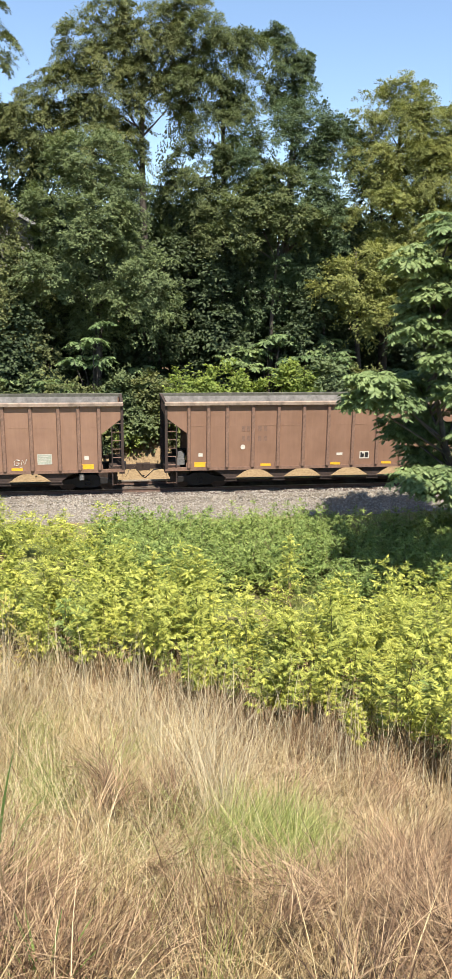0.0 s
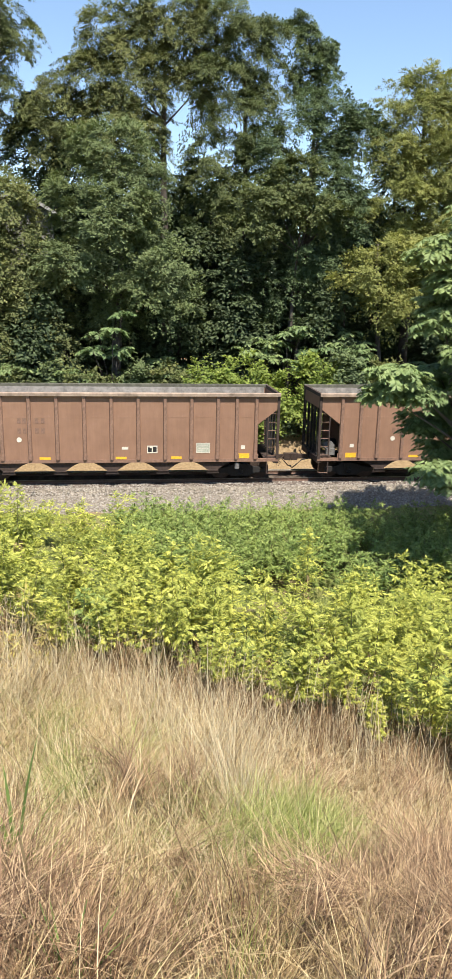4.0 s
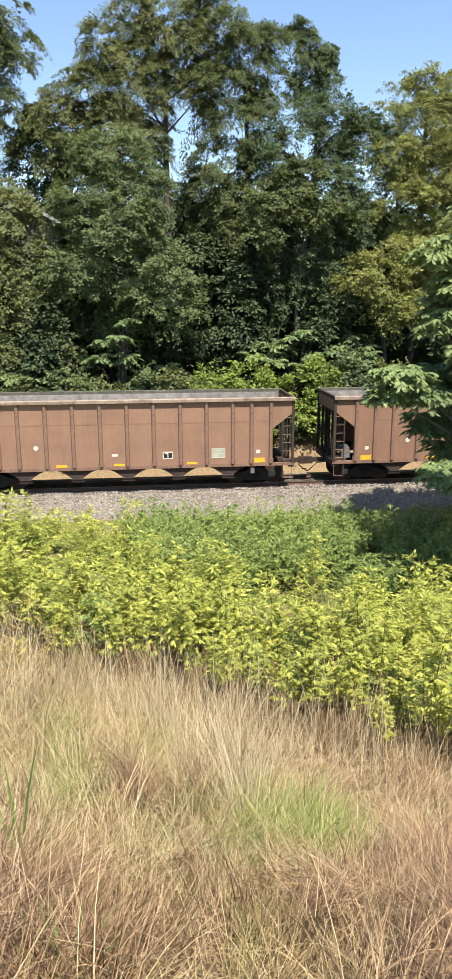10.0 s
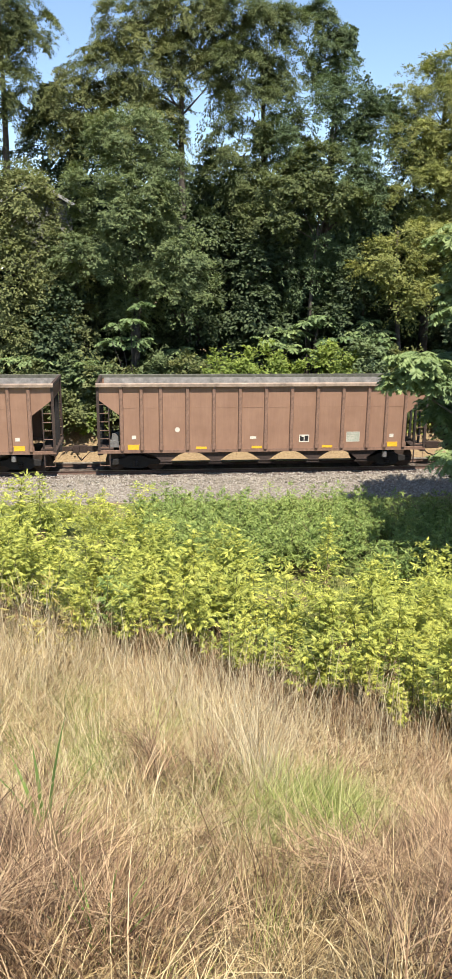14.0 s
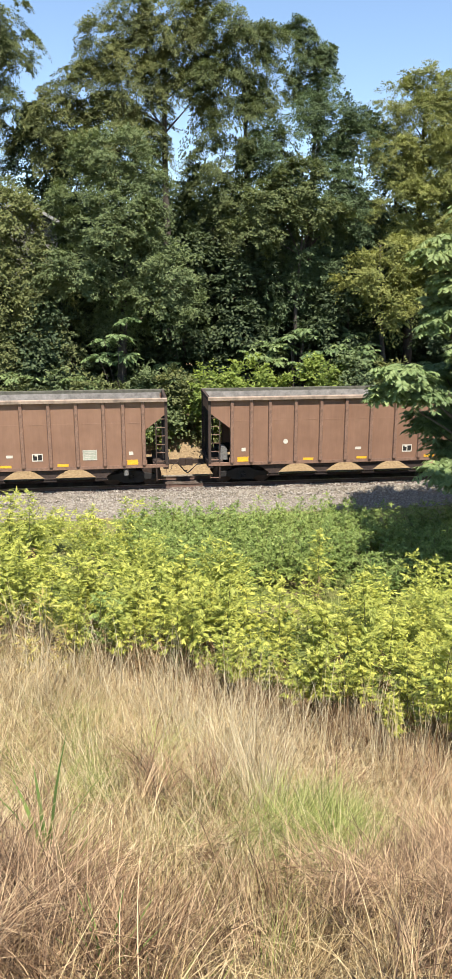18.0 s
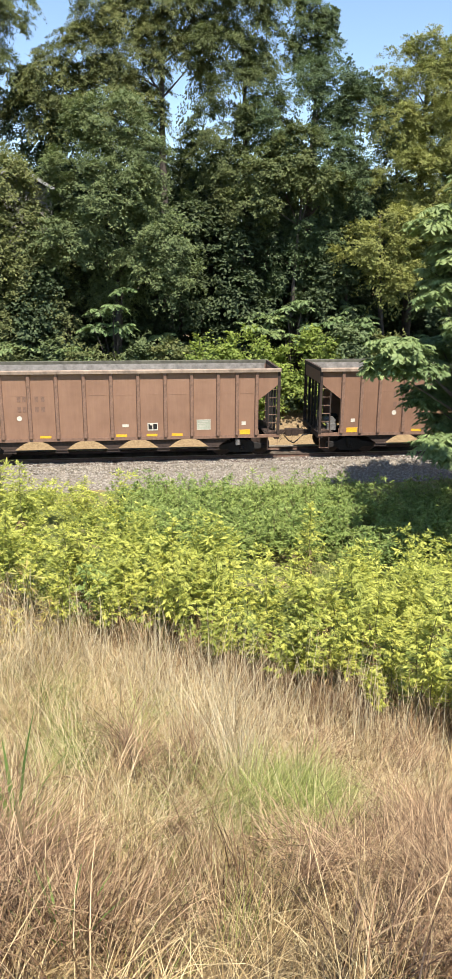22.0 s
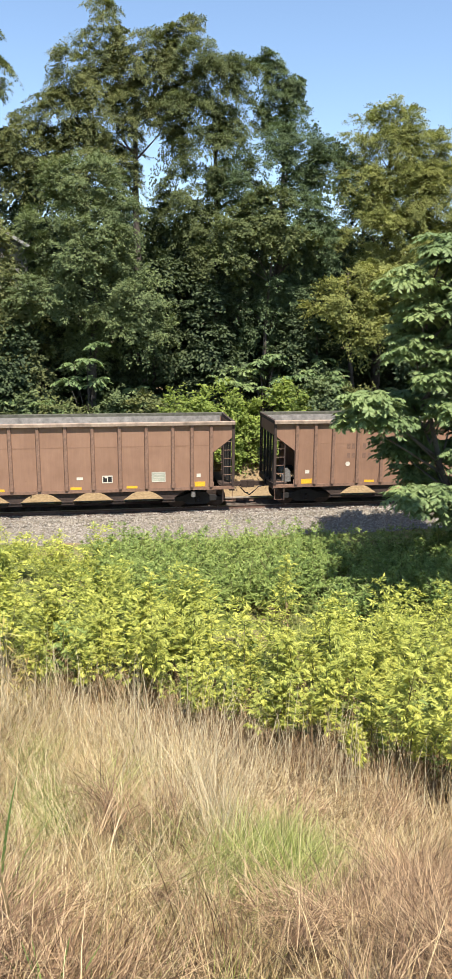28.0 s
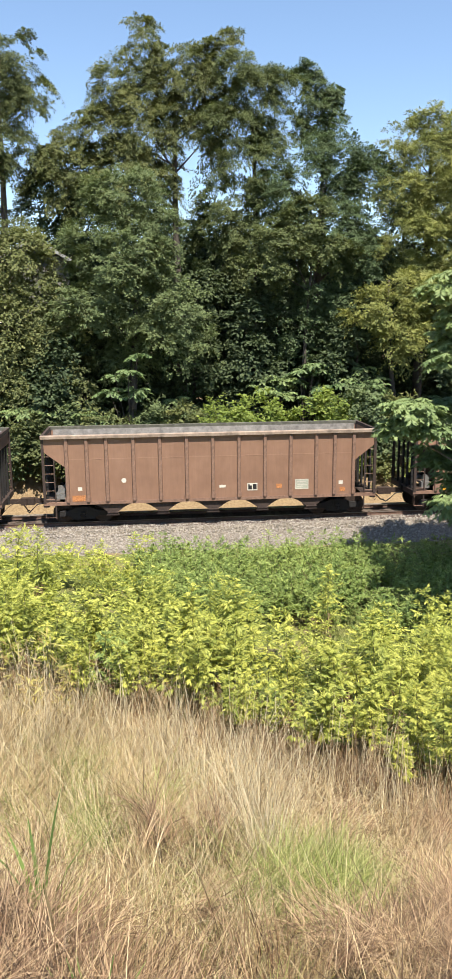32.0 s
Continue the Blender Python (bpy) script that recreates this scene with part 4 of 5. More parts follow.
# the wall of woods
tree(rng, "broadleaf_tree", "dense rounded blue-green tree at the railway's edge", -0.7, 43.5, 14.5, 0.3,
     [(0, 0, 14.2, 1.9, 1.7, 1.3), (-1.6, -0.3, 12.4, 1.5, 1.5, 1.5), (1.7, -0.4, 12.2, 1.6, 1.5, 1.6), (0.0, -1.0, 10.8, 2.2, 1.8, 1.6), (-1.9, -0.8, 8.4, 1.7, 1.6, 1.6), (2.0, -0.9, 8.6, 1.7, 1.6, 1.6), (2.5, -1.0, 7.0, 1.5, 1.3, 1.0), (0.2, 0.8, 6.4, 1.8, 1.2, 1.5)],
     "pale_leaf", 0.15, 0.07, 0.25, 0.3, density=1.5, sub_r=0.95)
tree(rng, "broadleaf_tree", "grey-green locust tree leaning over the bushes", -7.6, 44, 13, 0.2,
     [(0.8, 0, 11.2, 2.0, 1.7, 1.5), (-1.0, -0.4, 9.8, 2.2, 1.8, 1.6), (1.9, -0.6, 8.8, 1.6, 1.5, 1.3), (0.2, -0.8, 7.0, 2.2, 1.7, 1.5), (2.8, -0.6, 6.6, 1.5, 1.4, 1.2), (2.4, 0.2, 9.9, 0.9, 0.9, 0.6), (3.8, -0.4, 8.2, 1.1, 1.0, 0.9), (3.9, -0.6, 4.8, 1.4, 1.2, 1.2), (0.4, -0.9, 4.2, 1.8, 1.4, 1.2), (1.4, 0.3, 12.0, 1.0, 0.9, 0.8), (0.4, 0.4, 12.6, 0.9, 0.8, 0.7)],
     "hang_leaf", 0.17, 0.08, 0.4, 0.26, sub_r=0.95, density=1.1)
# leaf colour carries the shade here
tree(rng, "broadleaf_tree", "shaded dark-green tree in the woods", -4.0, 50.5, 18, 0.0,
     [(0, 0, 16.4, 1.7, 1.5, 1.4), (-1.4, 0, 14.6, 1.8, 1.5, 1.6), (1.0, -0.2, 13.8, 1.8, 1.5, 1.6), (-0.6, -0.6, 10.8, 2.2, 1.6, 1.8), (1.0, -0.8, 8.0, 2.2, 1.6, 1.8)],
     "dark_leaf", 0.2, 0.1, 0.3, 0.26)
tree(rng, "broadleaf_tree", "deep-green tree with spreading branches over shade", 10.4, 46, 17.5, 0.3,
     [(0.9, 0, 16.2, 1.9, 1.7, 1.5), (-1.0, -0.3, 14.6, 1.9, 1.7, 1.6), (2.6, -0.2, 14.6, 1.7, 1.6, 1.6), (0.6, -0.6, 12.4, 2.2, 1.8, 1.6), (2.8, -0.4, 11.0, 1.7, 1.5, 1.5), (0.4, -0.2, 9.2, 2.2, 1.6, 1.5), (-1.2, -0.2, 7.0, 1.8, 1.5, 1.5)],
     "wood_leaf", 0.15, 0.07, 0.3, 0.3, sub_r=0.95, density=1.25)
tree(rng, "broadleaf_tree", "locust tree with flat sunlit branches", 9.6, 44.4, 12, 0.2,
     [(1.0, -0.4, 11.6, 1.5, 1.2, 0.8), (-1.7, -0.3, 12.2, 1.5, 1.2, 0.9), (-0.2, -0.2, 13.2, 1.4, 1.2, 0.9), (-2.6, -0.3, 10.4, 1.2, 1.1, 0.8)],
     "hang_leaf", 0.18, 0.085, 0.25, 0.18, sub_r=0.8)
tree(rng, "broadleaf_tree", "large yellowish-green tree with feathery sunlit branches", 17.2, 46, 19.5, -0.4,
     [(-0.6, -0.4, 15.3, 1.6, 1.4, 1.0), (2.0, -0.5, 14.8, 1.6, 1.4, 1.0), (-0.2, -0.8, 12.8, 1.8, 1.5, 1.0), (0.4, -1.0, 9.8, 2.0, 1.6, 1.0), (0.3, -0.1, 17.3, 1.5, 1.4, 1.0), (-0.1, 0, 18.4, 1.3, 1.3, 1.0), (-1.0, -0.2, 16.5, 2.0, 1.7, 1.5), (1.6, -0.2, 16.2, 2.0, 1.7, 1.6), (-2.2, -0.5, 14.4, 1.8, 1.6, 1.4), (0.6, -0.6, 14.0, 2.2, 1.8, 1.6), (2.8, -0.5, 13.2, 2.0, 1.7, 1.6), (-1.4, -0.9, 11.8, 2.2, 1.8, 1.5), (1.6, -1.0, 11.0, 2.4, 1.8, 1.7), (0.0, -1.2, 8.4, 2.4, 1.8, 1.7)],
     "olive_leaf", 0.15, 0.055, 0.3, 0.34, density=1.9, sub_r=1.0)
tree(rng, "broadleaf_tree", "olive tree with low sunlit branches", 14.6, 43.4, 11, -0.3,
     [(-1.2, -0.6, 8.4, 1.9, 1.5, 0.9), (0.8, -0.4, 9.4, 1.8, 1.4, 1.0), (-0.2, -0.4, 6.8, 1.8, 1.4, 1.0)],
     "olive_leaf", 0.15, 0.065, 0.25, 0.2, sub_r=0.85, density=1.3)
tree(rng, "broadleaf_tree", "tall green tree closing the woods", 24.5, 46, 19, 0.0,
     [(0, 0, 17, 3.0, 2.4, 2.4), (-1.6, -0.4, 13, 3.0, 2.2, 2.4), (1.6, -0.4, 12, 3.0, 2.2, 2.4), (0, -0.8, 8, 3.4, 2.4, 2.6)],
     "wood_leaf", 0.24, 0.12, 0.3, 0.32, density=0.5)
tree(rng, "broadleaf_tree", "tall green tree beyond the locust", -14.5, 46, 17, 0.0,
     [(0, 0, 15, 2.8, 2.2, 2.4), (-1.2, -0.4, 11, 3.0, 2.2, 2.4), (1.6, -0.4, 10, 2.8, 2.2, 2.4), (0, -0.8, 6, 3.2, 2.4, 2.6)],
     "wood_leaf", 0.24, 0.12, 0.3, 0.32, density=0.5)
# understory: woodland shade is put into the dark leaf colour
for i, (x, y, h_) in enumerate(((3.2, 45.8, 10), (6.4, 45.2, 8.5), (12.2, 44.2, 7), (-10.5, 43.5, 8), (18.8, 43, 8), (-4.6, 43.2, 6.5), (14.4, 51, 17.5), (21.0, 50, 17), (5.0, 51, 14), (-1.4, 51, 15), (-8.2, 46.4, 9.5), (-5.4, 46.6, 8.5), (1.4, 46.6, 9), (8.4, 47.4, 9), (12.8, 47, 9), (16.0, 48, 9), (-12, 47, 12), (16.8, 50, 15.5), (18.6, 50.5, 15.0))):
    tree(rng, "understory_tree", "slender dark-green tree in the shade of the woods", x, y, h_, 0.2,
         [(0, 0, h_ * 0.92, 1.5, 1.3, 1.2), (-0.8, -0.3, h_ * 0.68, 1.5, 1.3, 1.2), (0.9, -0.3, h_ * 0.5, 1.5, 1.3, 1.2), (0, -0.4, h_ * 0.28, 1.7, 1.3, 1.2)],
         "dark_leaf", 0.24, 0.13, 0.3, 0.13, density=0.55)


def house():
    """A house in the woods, of which a corner of the roof shows."""
    ob = thing("house", "house with grey roof and white rake board hidden in trees", "house", pose(-6.1, 50.2, float(height(-6.1, 50.2)) - 0.4))
    part("wall", Boxes().box(-1.9, 1.9, -2.6, 2.6, -0.3, 9.6).mesh("wall", "siding"), ob, "weathered siding")
    for s in (-1, 1):
        part("roof", Boxes().prism([(0, 12.0), (s * 2.4, 10.5), (s * 2.4, 10.68), (0, 12.2)][::s], -3.1, 3.1).mesh("roof", "shingle"), ob, "grey shingles")
        part("rake_board", Boxes().prism([(0, 11.94), (s * 2.45, 10.5), (s * 2.45, 10.68), (0, 12.22)][::s], -3.16, -3.104).mesh("rake_board", "rake"), ob, "white rake board")
    part("gable", Boxes().prism([(-1.9, 9.6), (1.9, 9.6), (1.9, 10.7), (0, 11.9), (-1.9, 10.7)], -2.6, 2.6).mesh("gable", "siding"), ob)


M["rake"] = plain("dull_white_board", (0.34, 0.33, 0.31), 0.7, 0.0, 8.0, 0.15)
M["siding"] = plain("weathered_siding", (0.2, 0.19, 0.17), 0.8, 0.0, 6.0, 0.12)
M["shingle"] = plain("grey_shingle", (0.3, 0.29, 0.28), 0.9, 0.0, 9.0, 0.3)
house()


def far_woods(rng):
    """A deep belt of leaves that closes the woods behind."""
    blobs = []
    for i in range(44):
        x = -48 + i * 2.5 + rng.uniform(-1, 1)
        top = 11.5 + 1.5 * math.sin(i * 1.3)
        for z in np.arange(1, top, 3.0):
            blobs.append((x + rng.uniform(-1, 1), 56 + rng.uniform(-2, 2), 2.0 + z, 2.4, 2.0, 2.2))
    return crown_arrays(rng, blobs, 0.66, 0.44, 0.2, sub_r=1.7, density=0.4, boughs=6, ragged=0.0)


# the belt's dark leaves stand for the shade deep in the woods
thing("far_woods", "belt of woods behind the nearer trees, leaves darkened as shade", "woods", kind="stuff", data=mesh_np("far_woods", *far_woods(rng), "dark_leaf"))


def welded(me):
    """Joins stems that start from one foot into one piece."""
    bm = bmesh.new()
    bm.from_mesh(me)
    bmesh.ops.remove_doubles(bm, verts=bm.verts, dist=0.002)
    bm.to_mesh(me)
    bm.free()
    return me


def bush(rng, x, y, blobs, mat, label, leaf=0.2, wide=0.11, name="bush", group="bushes along the bank", **more):
    z0 = float(height(x, y))
    ob = thing(name, label, "bush", pose(x, y, z0 - 0.1), group=group)
    st = Boxes()
    for bx, by, bz, rx, ry, rz in blobs:
        st.tube([(0, 0, 0), (0.15 * bx, 0.15 * by, 0.1), (0.6 * bx, 0.6 * by, bz * 0.6), (bx, by, bz)], [0.0005, 0.05, 0.035, 0.015], 5)
    part("stem", welded(st.mesh("stem", "bark")), ob)
    v, f = crown_arrays(rng, blobs, leaf, wide, 0.15, **more)
    part("foliage", mesh_np("foliage", v, f, mat), ob)
    return ob


for i in range(17):
    x = -14 + 2.1 * i + float(rng.uniform(-0.5, 0.5))
    bush(rng, x, 41.6 + float(rng.uniform(-0.5, 0.8)), [(0, 0, 1.9, 1.3, 1.0, 1.1), (0.8, -0.3, 1.2, 1.0, 0.9, 0.9), (-0.7, -0.2, 2.7 + float(rng.uniform(-0.5, 0.7)), 1.1, 0.9, 0.9)],
         "vine_leaf" if 3.0 < x < 11.5 else ("wood_leaf" if i % 2 else "hang_leaf"),
         "fresh green vine-covered bush on the bank" if 3.0 < x < 11.5 else "dark-green leafy bush on the bank", 0.18, 0.11, density=0.65, sub_r=0.8)


for i in range(15):
    x = -13 + 2.4 * i + float(rng.uniform(-0.8, 0.8))
    bush(rng, x, 40.9 + float(rng.uniform(-0.2, 0.3)), [(0, 0, 0.6, 0.8, 0.6, 0.5), (0.5, 0.2, 0.9, 0.7, 0.5, 0.5)],
         ("vine_leaf", "dark_leaf", "vine_leaf", "hang_leaf")[i % 4], "low green brush at the foot of the bank", 0.15, 0.08, name="brush", density=0.5, sub_r=0.6)


def frond_plant(rng, x, y, z, n, size, label, mat="sumac_leaf", name="sapling", spread=1.0, height_=2.5):
    """A young tree with long pinnate leaves that radiate from the tips of its stems."""
    ob = thing(name, label, "sapling", pose(x, y, z), group="saplings along the bank")
    st, pieces = Boxes(), []
    for i in range(n):
        a = i * 2.4
        tip = (spread * 0.7 * math.cos(a) * rng.uniform(0.3, 1), spread * 0.5 * math.sin(a) * rng.uniform(0.3, 1), height_ * rng.uniform(0.6, 1.0))
        st.tube([(0, 0, 0), (tip[0] * 0.1, tip[1] * 0.1, 0.15), (tip[0] * 0.4, tip[1] * 0.4, tip[2] * 0.6), tip], [0.0005, 0.04, 0.03, 0.012], 5)
        pieces.append(fronds(rng, np.array(tip), 9, size))
    part("stem", welded(st.mesh("stem", "bark")), ob)
    part("fronds", mesh_np("fronds", *join_arrays(pieces), mat), ob)
    return ob


def fronds(rng, tip, count, size, leaflet=0.25, pairs=8):
    """Pinnate leaves round one stem tip: a row of paired narrow leaflets along an arching rib."""
    P, D, N = [], [], []
    for k in range(count):
        a = k * 2.4 + rng.uniform(-0.3, 0.3)
        rise = rng.uniform(-0.05, 0.7)
        d = unit(np.array([math.cos(a), math.sin(a), rise]))
        side = unit(np.cross(d, [0, 0, 1.0]))
        up = np.cross(side, d)
        L = size * rng.uniform(0.8, 1.25)
        f = 0.14 + 0.86 * np.repeat(np.arange(1, pairs + 1) / pairs, 2)[:, None]
        s = np.tile([-1.0, 1.0], pairs)[:, None]
        P.append(tip + d * L * f + np.array([0, 0, -0.38 * L]) * f * f)
        D.append(side * s * 0.85 + d * 0.4 + np.array([0, 0, -0.4]) - np.array([0, 0, 0.35]) * f + rng.normal(size=(2 * pairs, 3)) * 0.14)
        N.append(up * 0.8 + rng.normal(size=(2 * pairs, 3)) * 0.25 + d * 0.8 * f + side * s * 0.4)
    P, D, N = np.concatenate(P), unit(np.concatenate(D)), np.concatenate(N)
    w = leaflet * size / 0.6 * rng.uniform(0.85, 1.1, len(P))
    return small_leaf_arrays(rng, P, D, w, 0.4 * w, N)


for i, (x, y, h_) in enumerate(((-0.8, 41.5, 6.4), (7.5, 43.0, 5.0), (10.6, 42.6, 4.6), (12.6, 42.4, 5.0), (-3.0, 41.2, 3.4), (-6.0, 41.3, 3.6), (9.2, 43.0, 5.6), (11.6, 43.2, 5.8), (2.2, 42.6, 3.6))):
    frond_plant(rng, x, y, float(height(x, y)) - 0.05, 6, 0.75, "young tree with long feathery leaves on the bank", height_=h_, spread=1.6)

# ---------------------------------------------------------------- sumac beside the track


def sumac(rng, x, y, tips, label, stand_off=0.0):
    z0 = float(height(x, y))
    ob = thing("sumac_tree", label, "tree", pose(x, y, z0 - 0.1))
    part("trunk", Boxes().tube([(stand_off, 0, 0), (stand_off * 0.8, 0, 1.6), (stand_off * 0.4, 0.1, 3.6), (0.3, 0.1, 6.0), (0.4, 0, 7.6)], [0.16, 0.13, 0.11, 0.07, 0.03], 8).mesh("trunk", "bark", True), ob, "grey-brown bark")
    for cx, cy, cz, r, n in tips:
        b = Boxes()
        h_ = max(0.8, cz - 1.2 - 0.35 * abs(cx))
        s = (stand_off * max(0.0, 1 - h_ / 5.5) + 0.05, 0.05, h_)
        b.tube([s, ((s[0] + cx) / 2, cy * 0.5, (s[2] + cz) / 2), (cx, cy, cz)], [0.045, 0.03, 0.012], 6)
        pieces = []
        for i in range(n):
            q = unit(rng.normal(size=3)) * r * rng.uniform(0.4, 1.0) * np.array([1, 0.9, 0.75])
            tip = np.array([cx, cy, cz]) + q
            b.tube([(cx, cy, cz), tuple(tip)], [0.018, 0.008], 4)
            pieces.append(fronds(rng, tip, 9, 0.6))
        limb = part("limb", b.mesh("limb", "bark"), ob)
        part("fronds", mesh_np("fronds", *join_arrays(pieces), "sumac_leaf"), limb, "long pinnate green leaves")
    return ob


# clusters of leaves: place from the foot, radius, tips. Sunlit ones hang out in front, the rest stand back in their shade.
FRONT = [(-2.06, -0.4, 6.03, 0.79, 24), (-2.49, -0.3, 5.52, 0.56, 10), (-1.25, -0.5, 5.5, 0.5, 11), (-0.6, -0.5, 7.84, 0.7, 18), (0.17, -0.6, 7.0, 0.7, 15), (-0.86, -0.3, 10.25, 0.74, 16), (-0.34, -0.3, 9.12, 0.65, 14), (0.34, -0.3, 11.11, 0.84, 16),
         (-0.5, -1.3, 2.85, 0.6, 16), (0.25, -1.4, 2.95, 0.55, 14), (0.9, -1.3, 2.4, 0.6, 14), (1.0, -0.7, 7.6, 0.8, 16), (1.7, -0.8, 6.7, 0.8, 16), (0.9, -0.7, 9.4, 0.8, 16), (1.6, -0.6, 10.6, 0.9, 16), (1.3, -0.4, 8.6, 0.8, 14), (0.5, -1.0, 5.9, 0.55, 11), (1.5, -1.2, 4.3, 0.6, 10), (2.1, -1.2, 3.2, 0.8, 14)]
BEHIND = [(0.5, 1.2, 4.74, 0.6, 10), (-0.5, 1.0, 4.2, 0.7, 10), (0.9, 1.4, 4.05, 0.9, 14), (1.8, 1.2, 5.4, 1.0, 15), (0.3, 1.6, 5.9, 0.9, 14), (2.0, 1.0, 7.0, 1.1, 14), (2.4, 1.4, 4.2, 1.1, 14), (1.5, 1.6, 2.8, 1.0, 12), (0.3, 1.3, 3.0, 0.8, 9), (1.2, 1.4, 8.6, 1.0, 14), (0.6, 1.4, 10.0, 0.9, 13), (1.6, 1.0, 11.4, 1.0, 14), (2.8, 0.8, 9.0, 1.2, 16), (2.6, 0.4, 11.0, 1.2, 16), (-0.2, 1.0, 8.4, 0.7, 10)]
sumac(rng, 11.1, 25.6, FRONT + BEHIND, "sumac tree with long pinnate leaves beside the gravel", 2.4)
sumac(rng, 15.0, 26.4, [(-0.8, -0.4, 5.6, 1.3, 14), (0.6, -0.4, 7.2, 1.3, 12), (-0.6, -0.2, 3.4, 1.3, 12), (0, 0, 9.2, 1.3, 12), (-0.8, 0.6, 10.6, 1.2, 12)], "leafy sumac tree beside the railway")

# added out of view: its crown only casts shade on the mugworts
tree(rng, "broadleaf_tree", "unseen tall tree added to shade the edge of the meadow", 13.0, 17.4, 16, -0.6,
     [(-2.9, -1.2, 13.2, 1.0, 1.0, 0.9), (-1.6, -1.3, 14.6, 1.0, 1.0, 0.9), (-0.3, -1.0, 13.4, 1.0, 1.0, 0.9), (-2.7, 0.0, 14.4, 0.9, 0.9, 0.9), (-1.7, -0.7, 13.2, 0.9, 0.8, 0.9), (0.4, -2.2, 14.4, 1.2, 1.0, 1.0)],
     "wood_leaf", 0.26, 0.16, 0.3, 0.26, group="trees beside the meadow", sub_r=0.8, density=0.8)

# ---------------------------------------------------------------- weeds and grass


def weed_arrays(rng, tall, n_nodes, leaf, branchy, lean, stems=1, slim=0.24, bare=0.34, lobes=5):
    """A leafy weed: leaves cut into narrow lobes that fan out, along short side shoots, and a leafy top on every stem."""
    P, D, L, N = [], [], [], []
    b = Boxes()

    def fan(q, out, size):
        """One cut leaf: lobes spread from its stalk, the middle one longest, all in one drooping plane."""
        out = unit(out + rng.normal(size=3) * 0.3)
        side = unit(np.cross(out, [0, 0, 1.0]) + 1e-6)
        up = np.cross(side, out) + rng.normal(size=3) * 0.25
        for k in range(lobes):
            g = 0.0 if lobes == 1 else 2.0 * k / (lobes - 1) - 1.0
            P.append(q + out * size * 0.18 * (1 - abs(g)))
            D.append(out * (1.0 - 0.35 * abs(g)) + side * g * 0.85 + np.array([0, 0, -0.18 - 0.1 * abs(g)]))
            L.append(size * (1.0 - 0.42 * abs(g)) * rng.uniform(0.85, 1.12))
            N.append(up)

    for k in range(stems):
        a0 = k * 2.4
        side0 = np.array([math.cos(a0), math.sin(a0), 0.0]) * (0.0 if stems == 1 else 0.24 * math.sqrt(k))
        bend = np.array([lean[0], lean[1], 0]) * 0.6
        high = tall * (1.0 if k == 0 else rng.uniform(0.72, 1.02))
        spot = lambda f: np.array([0, 0, high * f]) + bend * f * f + side0 * 2.1 * f**0.5  # noqa: E731
        b.tube([tuple(spot(f)) for f in (0, 0.3, 0.6, 0.85, 1.0)], [0.012 if stems == 1 else 0.0005, 0.011, 0.009, 0.006, 0.003], 4)
        for i in range(n_nodes):
            f = bare + (1 - bare) * (i + rng.uniform(0, 0.8)) / n_nodes
            a = i * 2.4 + rng.uniform(-0.6, 0.6)
            out = np.array([math.cos(a), math.sin(a), 0.0])
            reach = branchy * (1.0 - 0.72 * f) * rng.uniform(0.35, 1.25)
            p = spot(min(f, 1.0))
            tip = p + out * reach + np.array([0, 0, reach * rng.uniform(0.4, 1.0)])
            steps = 2 + int(reach / 0.09)
            for j in range(steps):
                q = p + (tip - p) * (j + 0.7) / steps
                fan(q, out * 0.8 + np.array([-out[1], out[0], 0]) * rng.uniform(-1.1, 1.1) + np.array([0, 0, rng.uniform(-0.3, 0.55)]), leaf * (1.25 - 0.45 * f) * rng.uniform(0.7, 1.25))
        for i in range(6):
            fan(spot(0.9 + 0.1 * rng.uniform()), np.array([math.cos(i * 1.05), math.sin(i * 1.05), rng.uniform(0.4, 1.2)]), leaf * 0.75)
    P, D, L, N = np.array(P), unit(np.array(D)), np.array(L), np.array(N)
    return b, small_leaf_arrays(rng, P, D, L, L * slim, N)


def weed_source(rng, name, label, tall, nodes, leaf, branchy, mat, group, dead=0, **more):
    ob = thing(name, label, "weed", group=group)
    b, arr = weed_arrays(rng, tall, nodes, leaf, branchy, rng.uniform(-0.3, 0.3, 2), **more)
    part("stem", welded(b.mesh("stem", "stem")), ob)
    part("leaves", mesh_np("leaves", *arr, mat), ob)
    if dead:
        f = rng.uniform(0.06, 0.45, dead)
        a = rng.uniform(0, 6.28, dead)
        p = np.stack([np.cos(a) * 0.03, np.sin(a) * 0.03, f * tall], -1)
        d = unit(np.stack([np.cos(a), np.sin(a), rng.uniform(-1.6, 0.2, dead)], -1))
        part("dead_leaves", mesh_np("dead_leaves", *leaf_arrays(rng, p, d, rng.uniform(0.08, 0.2, dead), rng.uniform(0.012, 0.035, dead), 0.5), "husk"), ob, "shrivelled brown lower leaves")
    return ob


def stand(rng, arrays, places):
    """Many plants as one mesh: turned and sized copies of the given leaf arrays."""
    pieces = []
    for x, y, s in places:
        v, f = arrays[int(rng.integers(len(arrays)))]
        a = rng.uniform(0, 6.28)
        c, n_ = math.cos(a) * s, math.sin(a) * s
        pieces.append((np.stack([v[:, 0] * c - v[:, 1] * n_ + x, v[:, 0] * n_ + v[:, 1] * c + y, v[:, 2] * s + float(height(x, y))], -1), f))
    return join_arrays(pieces)


